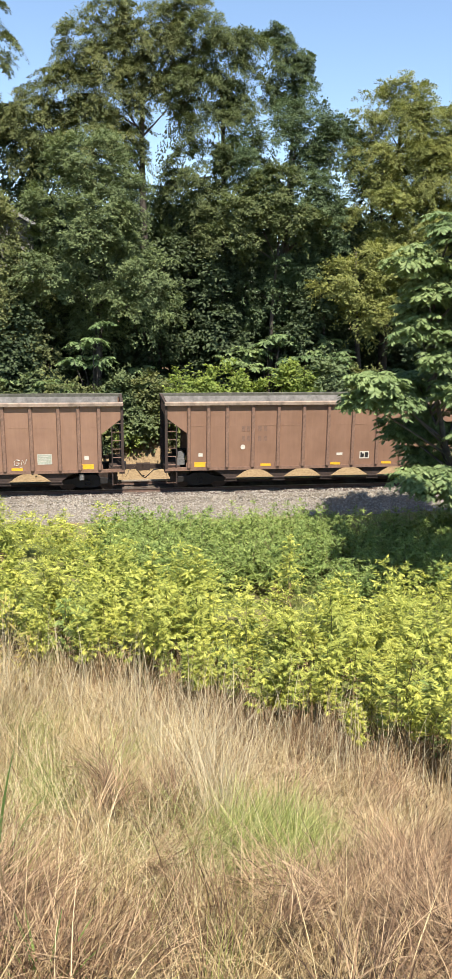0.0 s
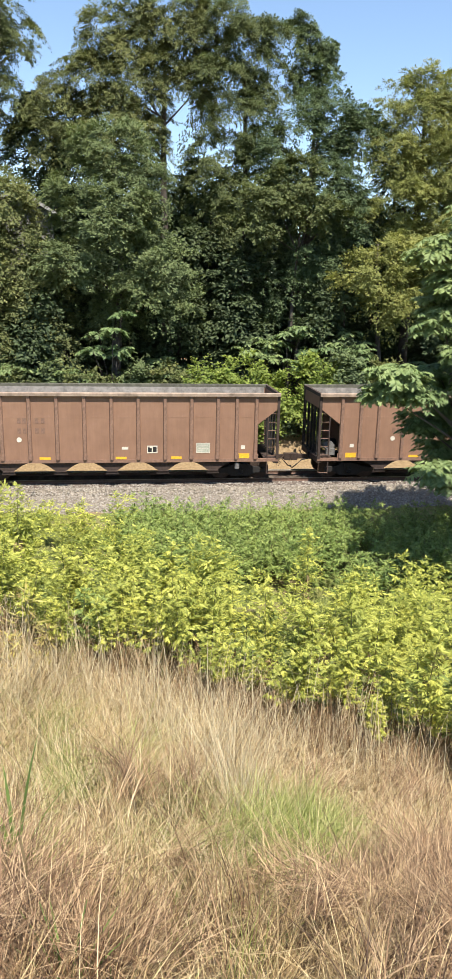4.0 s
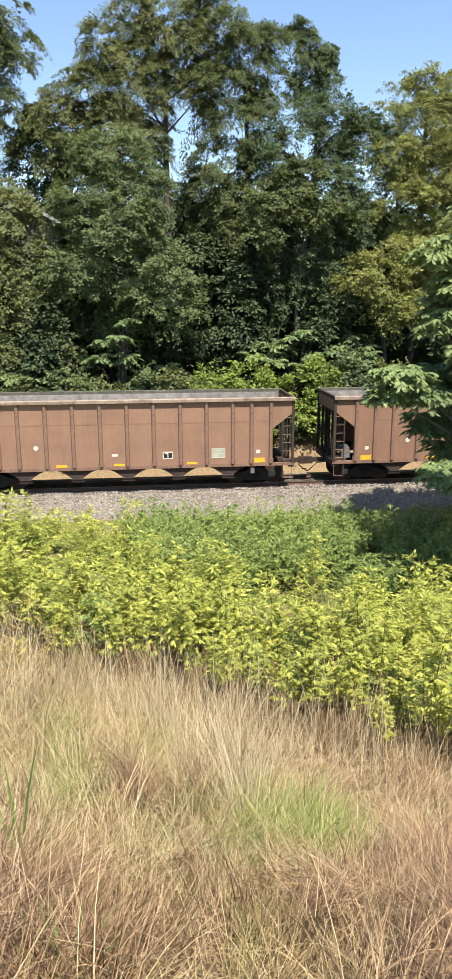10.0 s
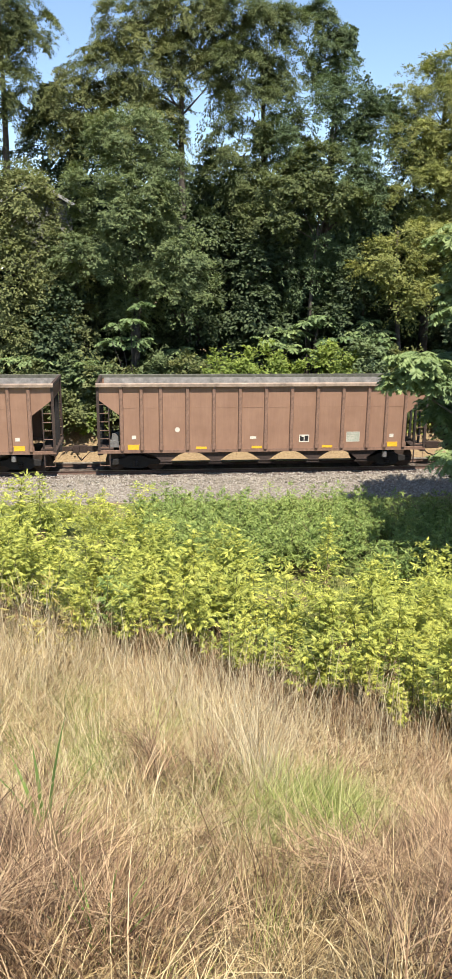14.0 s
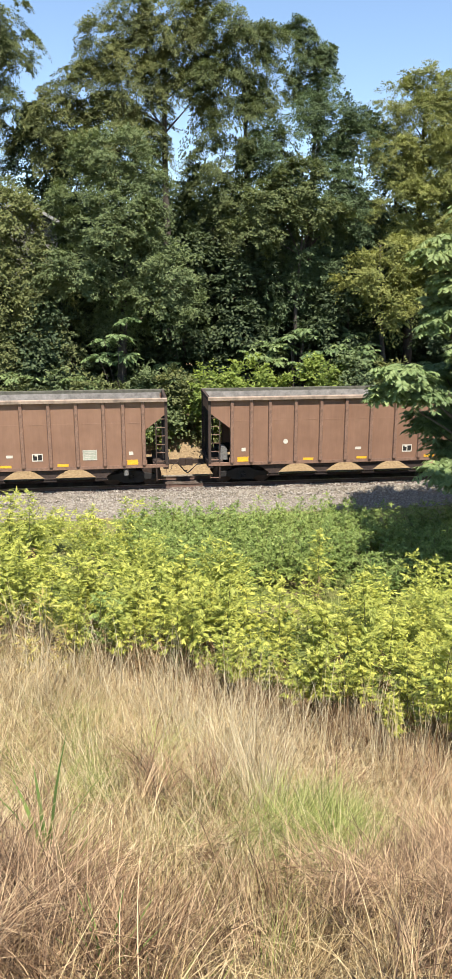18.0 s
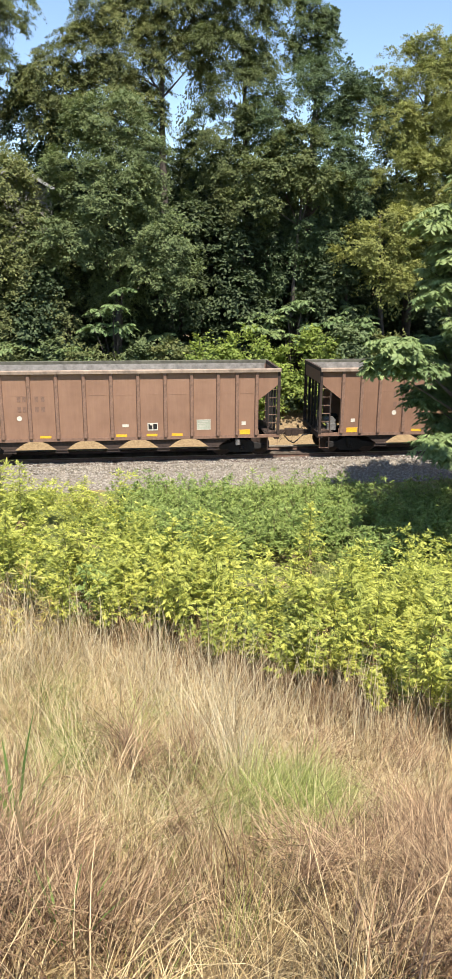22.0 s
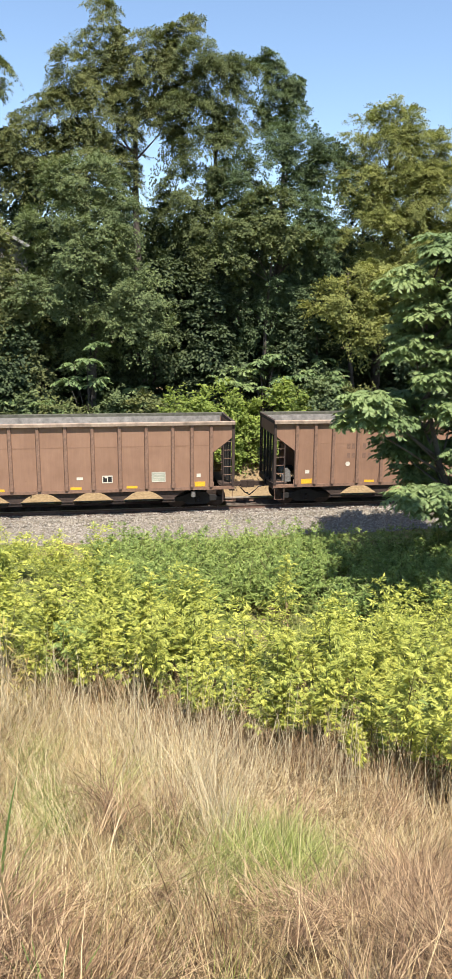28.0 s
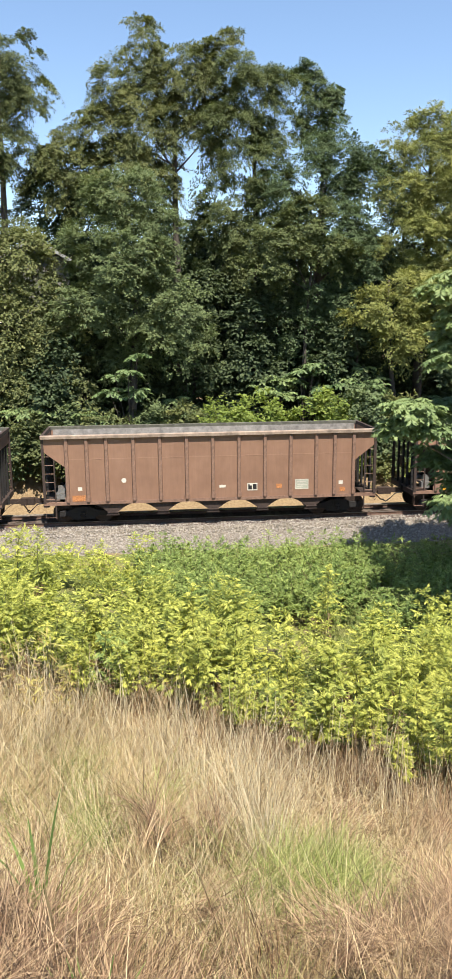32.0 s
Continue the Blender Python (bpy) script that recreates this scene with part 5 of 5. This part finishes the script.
def scatter(rng, sources, places):
    """Sets copies of the sources at places (x, y, size); the first copy of each is the source itself."""
    free = list(sources)
    for i, (x, y, s) in enumerate(places):
        m = pose(x, y, float(height(x, y)) - 0.03, rng.uniform(-5, 5), rng.uniform(-5, 5), rng.uniform(0, 360))
        if free:
            ob = free.pop(0)
            ob.matrix_basis = m
        else:
            ob = copy_thing(sources[int(rng.integers(len(sources)))], m)
        ob.scale = (s, s, s)


rng = np.random.default_rng(21)
tall_weeds = [weed_source(rng, "tall_weed", "tall yellow-green leafy weed in the meadow", rng.uniform(1.6, 2.2), 22, 0.145, 0.48, "weed_leaf", "tall yellow-green weeds", bare=0.5, dead=70, slim=0.26) for _ in range(9)]


def weed_front(x):
    return min(12.4, max(8.3, 11.0 - 0.52 * x)) + 0.2 * math.sin(2.3 * x) + 0.2 * math.sin(0.9 * x + 1)


places, hubs = [], []
for _ in range(4000):
    x, y = rng.uniform(-5.0, 7.5), rng.uniform(8.2, 14.8)
    if y < weed_front(x) + 0.35 or any(math.hypot(x - u, y - v) < 0.76 for u, v in hubs):
        continue
    hubs.append((x, y))
    tall = rng.uniform(0.62, 1.2)
    for _ in range(int(rng.integers(3, 6))):
        places.append((x + rng.normal() * 0.17, max(weed_front(x) + 0.2, y + rng.normal() * 0.17), tall * rng.uniform(0.72, 1.05)))
places += [(-3.6, 20.5, 1.6), (4.65, 18.8, 1.15), (-3.1, 20.9, 1.3), (-4.1, 20.0, 1.2)]
scatter(rng, tall_weeds, places)
green_weeds = [weed_source(rng, "green_weed", "tall mid-green weed among the yellow-green ones", rng.uniform(1.4, 1.9), 18, 0.14, 0.45, "mug_leaf", "mid-green weeds in the meadow", dead=40, slim=0.28) for _ in range(3)]
places = [(x, weed_front(x) + rng.uniform(1.0, 4.0), rng.uniform(0.7, 1.05)) for x in rng.uniform(-4.0, 7.0, 18)]
scatter(rng, green_weeds, places)
far_weeds = [weed_arrays(rng, rng.uniform(1.5, 1.9), 10, 0.2, 0.55, (0.1, 0.1), slim=0.34, lobes=3)[1] for _ in range(6)]
places = []
while len(places) < 560:
    y = rng.uniform(14.0, 27.2)
    x = rng.uniform(-0.36, 0.66) * y
    if (x > -0.4 + 0.8 * math.sin(y) and y > 19.6) or (x > 5.2 and 19.2 < y):
        continue
    tall = rng.uniform(0.6, 1.15)
    places += [(x + rng.normal() * 0.25, y + rng.normal() * 0.25, tall * rng.uniform(0.75, 1.0)) for _ in range(4)]
thing("weed_stand", "dense stand of yellow-green weeds behind the front row", "weeds", kind="stuff", data=mesh_np("weed_stand", *stand(rng, far_weeds, places), "weed_leaf"))

mugworts = [weed_source(rng, "mugwort", "mid-green bushy mugwort clump near the gravel", rng.uniform(1.1, 1.4), 11, 0.14, 0.36, "mug_leaf", "mugwort stand by the railway", stems=6, slim=0.42, bare=0.25, lobes=3) for _ in range(6)]
places = []
while len(places) < 200:
    x, y = rng.uniform(-1.8, 15.5), rng.uniform(19.8, 27.7)
    if x > 0.55 * y or (x > 9.6 and y > 25.8) or x < -0.5 + 0.8 * math.sin(y) or y < 20.4 + 0.5 * math.sin(x * 1.7):
        continue
    places.append((x, y, rng.uniform(0.8, 1.2)))
scatter(rng, mugworts, places)


def blades(rng, x, y, length, wide, lean, stiff=0.6, lift=0.0, heading=None):
    """Grass blades that rise at an angle, arch over and hang at the tip: seven triangles each. A high lean and a low stiffness lay them flat."""
    n = len(x)
    a = rng.uniform(0, 2 * math.pi, n) if heading is None else heading + (rng.normal(size=n) * 0.7 if np.isscalar(heading) else 0.0)
    out = np.stack([np.cos(a), np.sin(a), np.zeros(n)], -1)
    side = unit(np.stack([-np.sin(a), np.cos(a), np.zeros(n)], -1) + out * rng.uniform(-1, 1, (n, 1)))
    swerve = np.stack([-np.sin(a), np.cos(a), np.zeros(n)], -1) * rng.normal(size=(n, 1)) * 0.22
    c = np.stack([x, y, height(x, y) + lift - 0.03], -1)
    first = 1.35 * lean ** 1.15 * (0.45 + 0.55 * (1 - stiff)) * rng.uniform(0.6, 1.1, n)
    turn = (0.25 + 2.1 * (1 - stiff)) * (0.3 + 0.8 * lean) * rng.uniform(0.5, 1.3, n)
    rings = []
    for k in range(5):
        f = k / 4
        if k:
            th = (first + turn * (f - 0.125))[:, None]
            c = c + (length / 4)[:, None] * (unit(out + swerve * f) * np.sin(th) + np.array([0, 0, 1.0]) * np.cos(th))
            c[:, 2] = np.maximum(c[:, 2], height(c[:, 0], c[:, 1]) + 0.015)
        w = wide[:, None] * (1 - 0.7 * f)
        rings += [c - side * w / 2, c + side * w / 2] if k < 4 else [c]
    v = np.stack(rings, 1)
    f = np.array([[0, 1, 3], [0, 3, 2], [2, 3, 5], [2, 5, 4], [4, 5, 7], [4, 7, 6], [6, 7, 8]])
    return v.reshape(-1, 3), (np.arange(n)[:, None, None] * 9 + f).reshape(-1, 3)


def near_spots(rng, n, y0=2.6, y1=13.0):
    y = np.sqrt(rng.uniform(y0 * y0, y1 * y1, n * 2))
    x = rng.uniform(-0.34, 0.62, n * 2) * (y + 2.5) - 0.2
    ok = (y < np.clip(11.1 - 0.52 * x, 8.4, 12.5) + 0.2) | ((rng.uniform(size=2 * n) < 0.12) & (x < 2.5))
    ok &= ~((x > 1.5) & (y > 7.9) & (rng.uniform(size=2 * n) < 0.45))
    return x[ok][:n], y[ok][:n]


def tuft(rng, spots, long, wide, lean, **more):
    pieces = []
    for cx, cy, r, n in spots:
        gx, gy_ = cx + rng.normal(size=n) * r * 0.6, cy + rng.normal(size=n) * r * 0.6
        pieces.append(blades(rng, gx, gy_, rng.uniform(*long, n), rng.uniform(*wide, n), rng.uniform(*lean, n), **more))
    return pieces


def clumps(rng, spots, long, wide, lean, high):
    """Patches made of many small clumps, each swept its own way and lying at its own height."""
    pieces = []
    for cx, cy, r, n in spots:
        m = max(4, n // 70)
        for _ in range(m):
            x, y, q = cx + rng.normal() * r * 0.7, cy + rng.normal() * r * 0.7, rng.uniform(0.07, 0.2)
            k = n // m
            tilt = np.clip(rng.uniform(*lean) * rng.uniform(0.6, 1.2, k), 0.05, 0.97)
            pieces.append(blades(rng, x + rng.normal(size=k) * q, y + rng.normal(size=k) * q, rng.uniform(*long) * rng.uniform(0.5, 1.25, k), rng.uniform(*wide, k), tilt, 0.3, lift=rng.uniform(0.0, high), heading=float(rng.choice([0.0, math.pi]) + rng.normal() * 0.75)))
    return pieces


def tussocks(rng, count, each, size=(0.35, 1.0), lean=(0.1, 0.95), y0=2.6, wide=(0.004, 0.009), stiff=(0.1, 0.6)):
    """Blades in clumps: each clump has its own height and the way it is swept."""
    cx, cy = near_spots(rng, count, y0)
    m = len(cx)
    k = np.repeat(np.arange(m), each)
    n = len(k)
    tall = rng.uniform(*size, m)[k]
    x = cx[k] + rng.normal(size=n) * 0.07 * (0.6 + tall)
    y = cy[k] + rng.normal(size=n) * 0.07 * (0.6 + tall)
    sweep = (np.where(drift(0.35 * cx, 0.35 * cy, 5.0) + 0.4 * rng.normal(size=m) > 0, 0.0, math.pi) + rng.normal(size=m) * 0.75)[k] + rng.normal(size=n) * rng.uniform(0.25, 1.3, m)[k]
    a = rng.uniform(*lean, m)[k] * rng.uniform(0.4, 1.15, n)
    return blades(rng, x, y, tall * rng.uniform(0.45, 1.1, n), rng.uniform(*wide, n), np.clip(a, 0.05, 0.97), stiff=rng.uniform(*stiff, m)[k], heading=sweep)


def drift(x, y, k=0.0):
    """A slow wander over the meadow, about -1 to 1: where the grass stands higher and which way it is swept."""
    return (np.sin(3.1 * x + 1.3 * y + k) * np.sin(2.7 * y - 1.1 * x + 2 * k) + 0.8 * np.sin(6.3 * x - 2.9 * y + 3 * k) * np.sin(5.9 * y + 2.1 * x + k)) / 1.5


def thatch(rng, n, long, wide, lean, high, y0=2.6, y1=13.0, ragged=0.9, stiff=0.35, k=0.0):
    """Fallen blades that lie in swaths, piled high in some places and low in others."""
    x, y = near_spots(rng, n, y0, y1)
    n = len(x)
    pile = np.clip(0.45 + 0.6 * drift(x, y, k), 0.02, 1.0)
    return blades(rng, x, y, rng.uniform(*long, n), rng.uniform(*wide, n), rng.uniform(*lean, n), stiff, lift=high * pile * rng.uniform(0.35, 1.0, n), heading=3.0 * drift(0.6 * x, 0.6 * y, k + 1.0) + rng.normal(size=n) * ragged)


def meadow(rng):
    made = {"straw": join_arrays([thatch(rng, 9000, (0.2, 0.6), (0.003, 0.006), (0.7, 0.98), 0.3, y1=9.0, ragged=1.2, k=6.0), thatch(rng, 13500, (0.3, 0.9), (0.004, 0.009), (0.6, 0.98), 0.4), thatch(rng, 6000, (0.3, 0.9), (0.004, 0.008), (0.2, 0.9), 0.45, ragged=1.6, stiff=0.6, k=2.0), tussocks(rng, 420, 38, (0.45, 1.2), lean=(0.2, 0.95), wide=(0.004, 0.009))])}
    made["hay"] = join_arrays([thatch(rng, 7000, (0.35, 0.9), (0.005, 0.009), (0.4, 0.97), 0.45, y0=5.2, ragged=1.8, stiff=0.6, k=4.0), tussocks(rng, 260, 32, (0.4, 1.15), lean=(0.3, 0.95), wide=(0.004, 0.009), y0=5.2)])
    pieces = clumps(rng, ((1.4, 6.3, 0.42, 3000), (1.8, 6.65, 0.4, 1300), (1.1, 6.7, 0.35, 450), (0.9, 6.1, 0.3, 300)), (0.35, 0.85), (0.004, 0.009), (0.15, 0.95), 0.35)
    pieces += clumps(rng, ((-0.6, 7.2, 0.3, 260), (-0.2, 8.2, 0.4, 420), (-1.5, 6.9, 0.3, 420), (0.3, 6.5, 0.3, 300), (0.3, 7.6, 0.4, 420), (-1.0, 9.2, 0.5, 480), (-1.2, 8.0, 0.4, 320), (-1.1, 5.0, 0.3, 260)), (0.4, 0.95), (0.004, 0.009), (0.1, 0.85), 0.32)
    pieces.append(tussocks(rng, 110, 30, (0.3, 0.85), wide=(0.005, 0.01)))
    made["green_grass"] = join_arrays(pieces)
    pieces = clumps(rng, ((2.6, 5.5, 0.5, 4000), (3.3, 6.2, 0.5, 1600), (2.1, 4.6, 0.5, 4200), (2.6, 8.2, 0.6, 500), (3.6, 7.3, 0.7, 600), (3.2, 8.7, 0.6, 350), (1.9, 4.6, 0.4, 700)), (0.3, 0.85), (0.004, 0.009), (0.5, 0.98), 0.62)
    pieces += clumps(rng, ((2.7, 5.3, 0.6, 1100), (-1.3, 4.9, 0.3, 500), (-0.9, 3.3, 0.35, 1300), (2.3, 3.9, 0.4, 1700), (1.8, 3.3, 0.35, 1000), (2.7, 4.5, 0.35, 900), (-1.0, 4.7, 0.4, 2000), (-0.9, 4.0, 0.4, 1600), (-0.2, 3.7, 0.4, 900), (3.2, 6.6, 0.7, 600), (0.1, 7.3, 0.3, 420), (-0.7, 6.5, 0.4, 280), (0.6, 5.1, 0.5, 500), (0.9, 7.3, 0.3, 300)), (0.35, 0.95), (0.004, 0.01), (0.2, 0.95), 0.55)
    gx = rng.uniform(0.8, 7.5, 2200)
    gy_ = np.clip(11.0 - 0.52 * gx, 8.3, 12.4) + rng.uniform(-0.25, 1.0, 2200)
    pieces.append(blades(rng, gx, gy_, rng.uniform(0.3, 0.95, 2200), rng.uniform(0.006, 0.012, 2200), rng.uniform(0.03, 0.4, 2200), 0.85))
    gx = rng.uniform(-3.0, 7.5, 1500)
    gy_ = np.clip(11.0 - 0.52 * gx, 8.3, 12.4) + rng.uniform(-0.1, 0.9, 1500)
    pieces.append(blades(rng, gx, gy_, rng.uniform(0.6, 1.35, 1500), rng.uniform(0.006, 0.013, 1500), rng.uniform(0.03, 0.5, 1500), 0.9))
    gx = rng.uniform(-1.0, 7.5, 9000)
    gy_ = np.clip(11.0 - 0.52 * gx, 8.3, 12.4) + rng.uniform(-0.5, 2.6, 9000)
    pieces.append(blades(rng, gx, gy_, rng.uniform(0.25, 0.7, 9000), rng.uniform(0.006, 0.012, 9000), rng.uniform(0.5, 0.97, 9000), 0.25, lift=rng.uniform(0, 0.25, 9000)))
    made["red_grass"] = join_arrays(pieces)
    gx, gy_ = near_spots(rng, 1700, 5.2, 12.4)
    n = len(gx)
    pieces = [blades(rng, gx, gy_, rng.uniform(0.5, 1.15, n), rng.uniform(0.005, 0.009, n), rng.uniform(0.3, 0.97, n), 0.35)]
    pieces += tuft(rng, ((1.05, 6.9, 0.14, 60), (1.1, 7.35, 0.14, 60), (1.14, 7.9, 0.16, 60), (1.1, 7.0, 0.22, 30), (1.15, 7.6, 0.25, 60), (1.1, 8.4, 0.25, 45), (1.2, 9.2, 0.3, 45), (0.5, 8.9, 0.6, 80), (-1.4, 10.6, 0.9, 150), (1.5, 10.0, 0.6, 90), (3.2, 9.0, 0.6, 70), (0.4, 10.4, 0.6, 100), (0.9, 8.3, 0.4, 60)), (0.8, 1.8), (0.006, 0.011), (0.03, 0.6), stiff=0.78)
    gx = np.r_[rng.uniform(-4.5, 2.6, 1100), rng.uniform(2.6, 7.5, 400)]
    gy_ = np.clip(11.0 - 0.52 * gx, 8.3, 12.4) + rng.uniform(-1.1, 0.7, 1500)
    pieces.append(blades(rng, gx, gy_, rng.uniform(0.6, 1.5, 1500), rng.uniform(0.005, 0.01, 1500), rng.uniform(0.2, 0.95, 1500), 0.45))
    gx = rng.uniform(-4.5, 7.0, 520)
    gy_ = np.clip(11.0 - 0.52 * gx, 8.3, 12.4) + rng.uniform(-0.5, 0.3, 520)
    pieces.append(blades(rng, gx, gy_, rng.uniform(0.9, 1.9, 520), rng.uniform(0.006, 0.011, 520), rng.uniform(0.02, 0.45, 520), 0.88))
    made["pale_stalk"] = join_arrays(pieces)
    return made


rng = np.random.default_rng(8)
LABELS = {"straw": ("dry_grass", "dry straw-coloured meadow grass"), "hay": ("bleached_grass", "bleached fallen grass blades"), "green_grass": ("green_grass", "green grass tufts among the straw"), "red_grass": ("matted_grass", "matted red-brown dead grass"), "pale_stalk": ("dry_stalks", "tall pale dry grass stalks")}
for key, arr in meadow(rng).items():
    thing(LABELS[key][0], LABELS[key][1], "grass", kind="stuff", data=mesh_np(LABELS[key][0], *arr, key))


def field_grass(rng):
    """Coarser grass between the weeds and the railway."""
    n = 9000
    y = rng.uniform(12.5, 31.2, n)
    x = rng.uniform(-0.4, 0.72, n) * y
    x[:2500], y[:2500] = rng.uniform(4.5, 10.5, 2500), rng.uniform(16.5, 21.0, 2500)
    return blades(rng, x, y, rng.uniform(0.2, 0.55, n), rng.uniform(0.01, 0.022, n), rng.uniform(0.1, 0.9, n))


thing("field_grass", "light green grass between the weeds and the gravel", "grass", kind="stuff", data=mesh_np("field_grass", *field_grass(rng), "green_grass"))



def bank_grass(rng):
    n = 3200
    x, y = rng.uniform(-14, 24, n), rng.uniform(38.4, 41.0, n)
    return blades(rng, x, y, rng.uniform(0.1, 0.32, n), rng.uniform(0.01, 0.02, n), rng.uniform(0.5, 0.97, n), 0.2)


thing("bank_grass", "dry tan grass on the bank behind the railway", "grass", kind="stuff", data=mesh_np("bank_grass", *bank_grass(rng), "red_grass"))


def broad_blades(x, y, label, name, mat, count, tall, wide):
    """A clump of long arching strap leaves."""
    rb = np.random.default_rng(int(100 + 10 * x))
    ob = thing(name, label, "plant", pose(x, y, float(height(x, y)) - 0.03))
    for i in range(count):
        a, lean, h_ = i * 2.4 + rb.uniform(-0.3, 0.3), rb.uniform(0.1, 0.5), tall * rb.uniform(0.65, 1.0)
        v, f = [], []
        for k in range(7):
            g = k / 6
            c = np.array([math.cos(a), math.sin(a), 0]) * h_ * lean * g * g + np.array([0, 0, h_ * (g - 0.25 * lean * g * g)])
            w = wide * (0.5 + 1.2 * g - 1.65 * g * g)
            s = np.array([-math.sin(a), math.cos(a), 0]) * max(w, 0.002)
            v += [c - s, c + np.array([0, 0, -0.25 * max(w, 0.002)]), c + s]
            if k:
                b = 3 * (k - 1)
                f += [(b, b + 1, b + 4), (b, b + 4, b + 3), (b + 1, b + 2, b + 5), (b + 1, b + 5, b + 4)]
        part("leaf", mesh_np("leaf", np.array(v), np.array(f), mat, True), ob)


broad_blades(-0.98, 5.3, "tall broad-bladed green plant standing in the dry grass", "broad_leaved_plant", "strap_leaf", 7, 1.6, 0.032)
broad_blades(-0.45, 3.6, "low clump of arching green strap leaves in dry grass", "broad_leaved_plant", "strap_leaf", 10, 1.05, 0.017)
broad_blades(-0.72, 4.3, "broken tan dead leaf blades among matted grass", "dead_leaf_clump", "husk", 4, 1.15, 0.036)
rng = np.random.default_rng(31)
withered = [weed_source(rng, "withered_weed", "withered orange-brown weed among the green ones", 1.5, 16, 0.26, 0.3, "dead_leaf", "withered weeds", lobes=1, slim=0.16, dead=60) for _ in range(2)]
scatter(rng, withered, [(-1.75, 11.6, 1.0), (-2.2, 11.9, 0.85), (-1.5, 11.5, 0.7), (-1.95, 11.4, 0.6)])

motions()
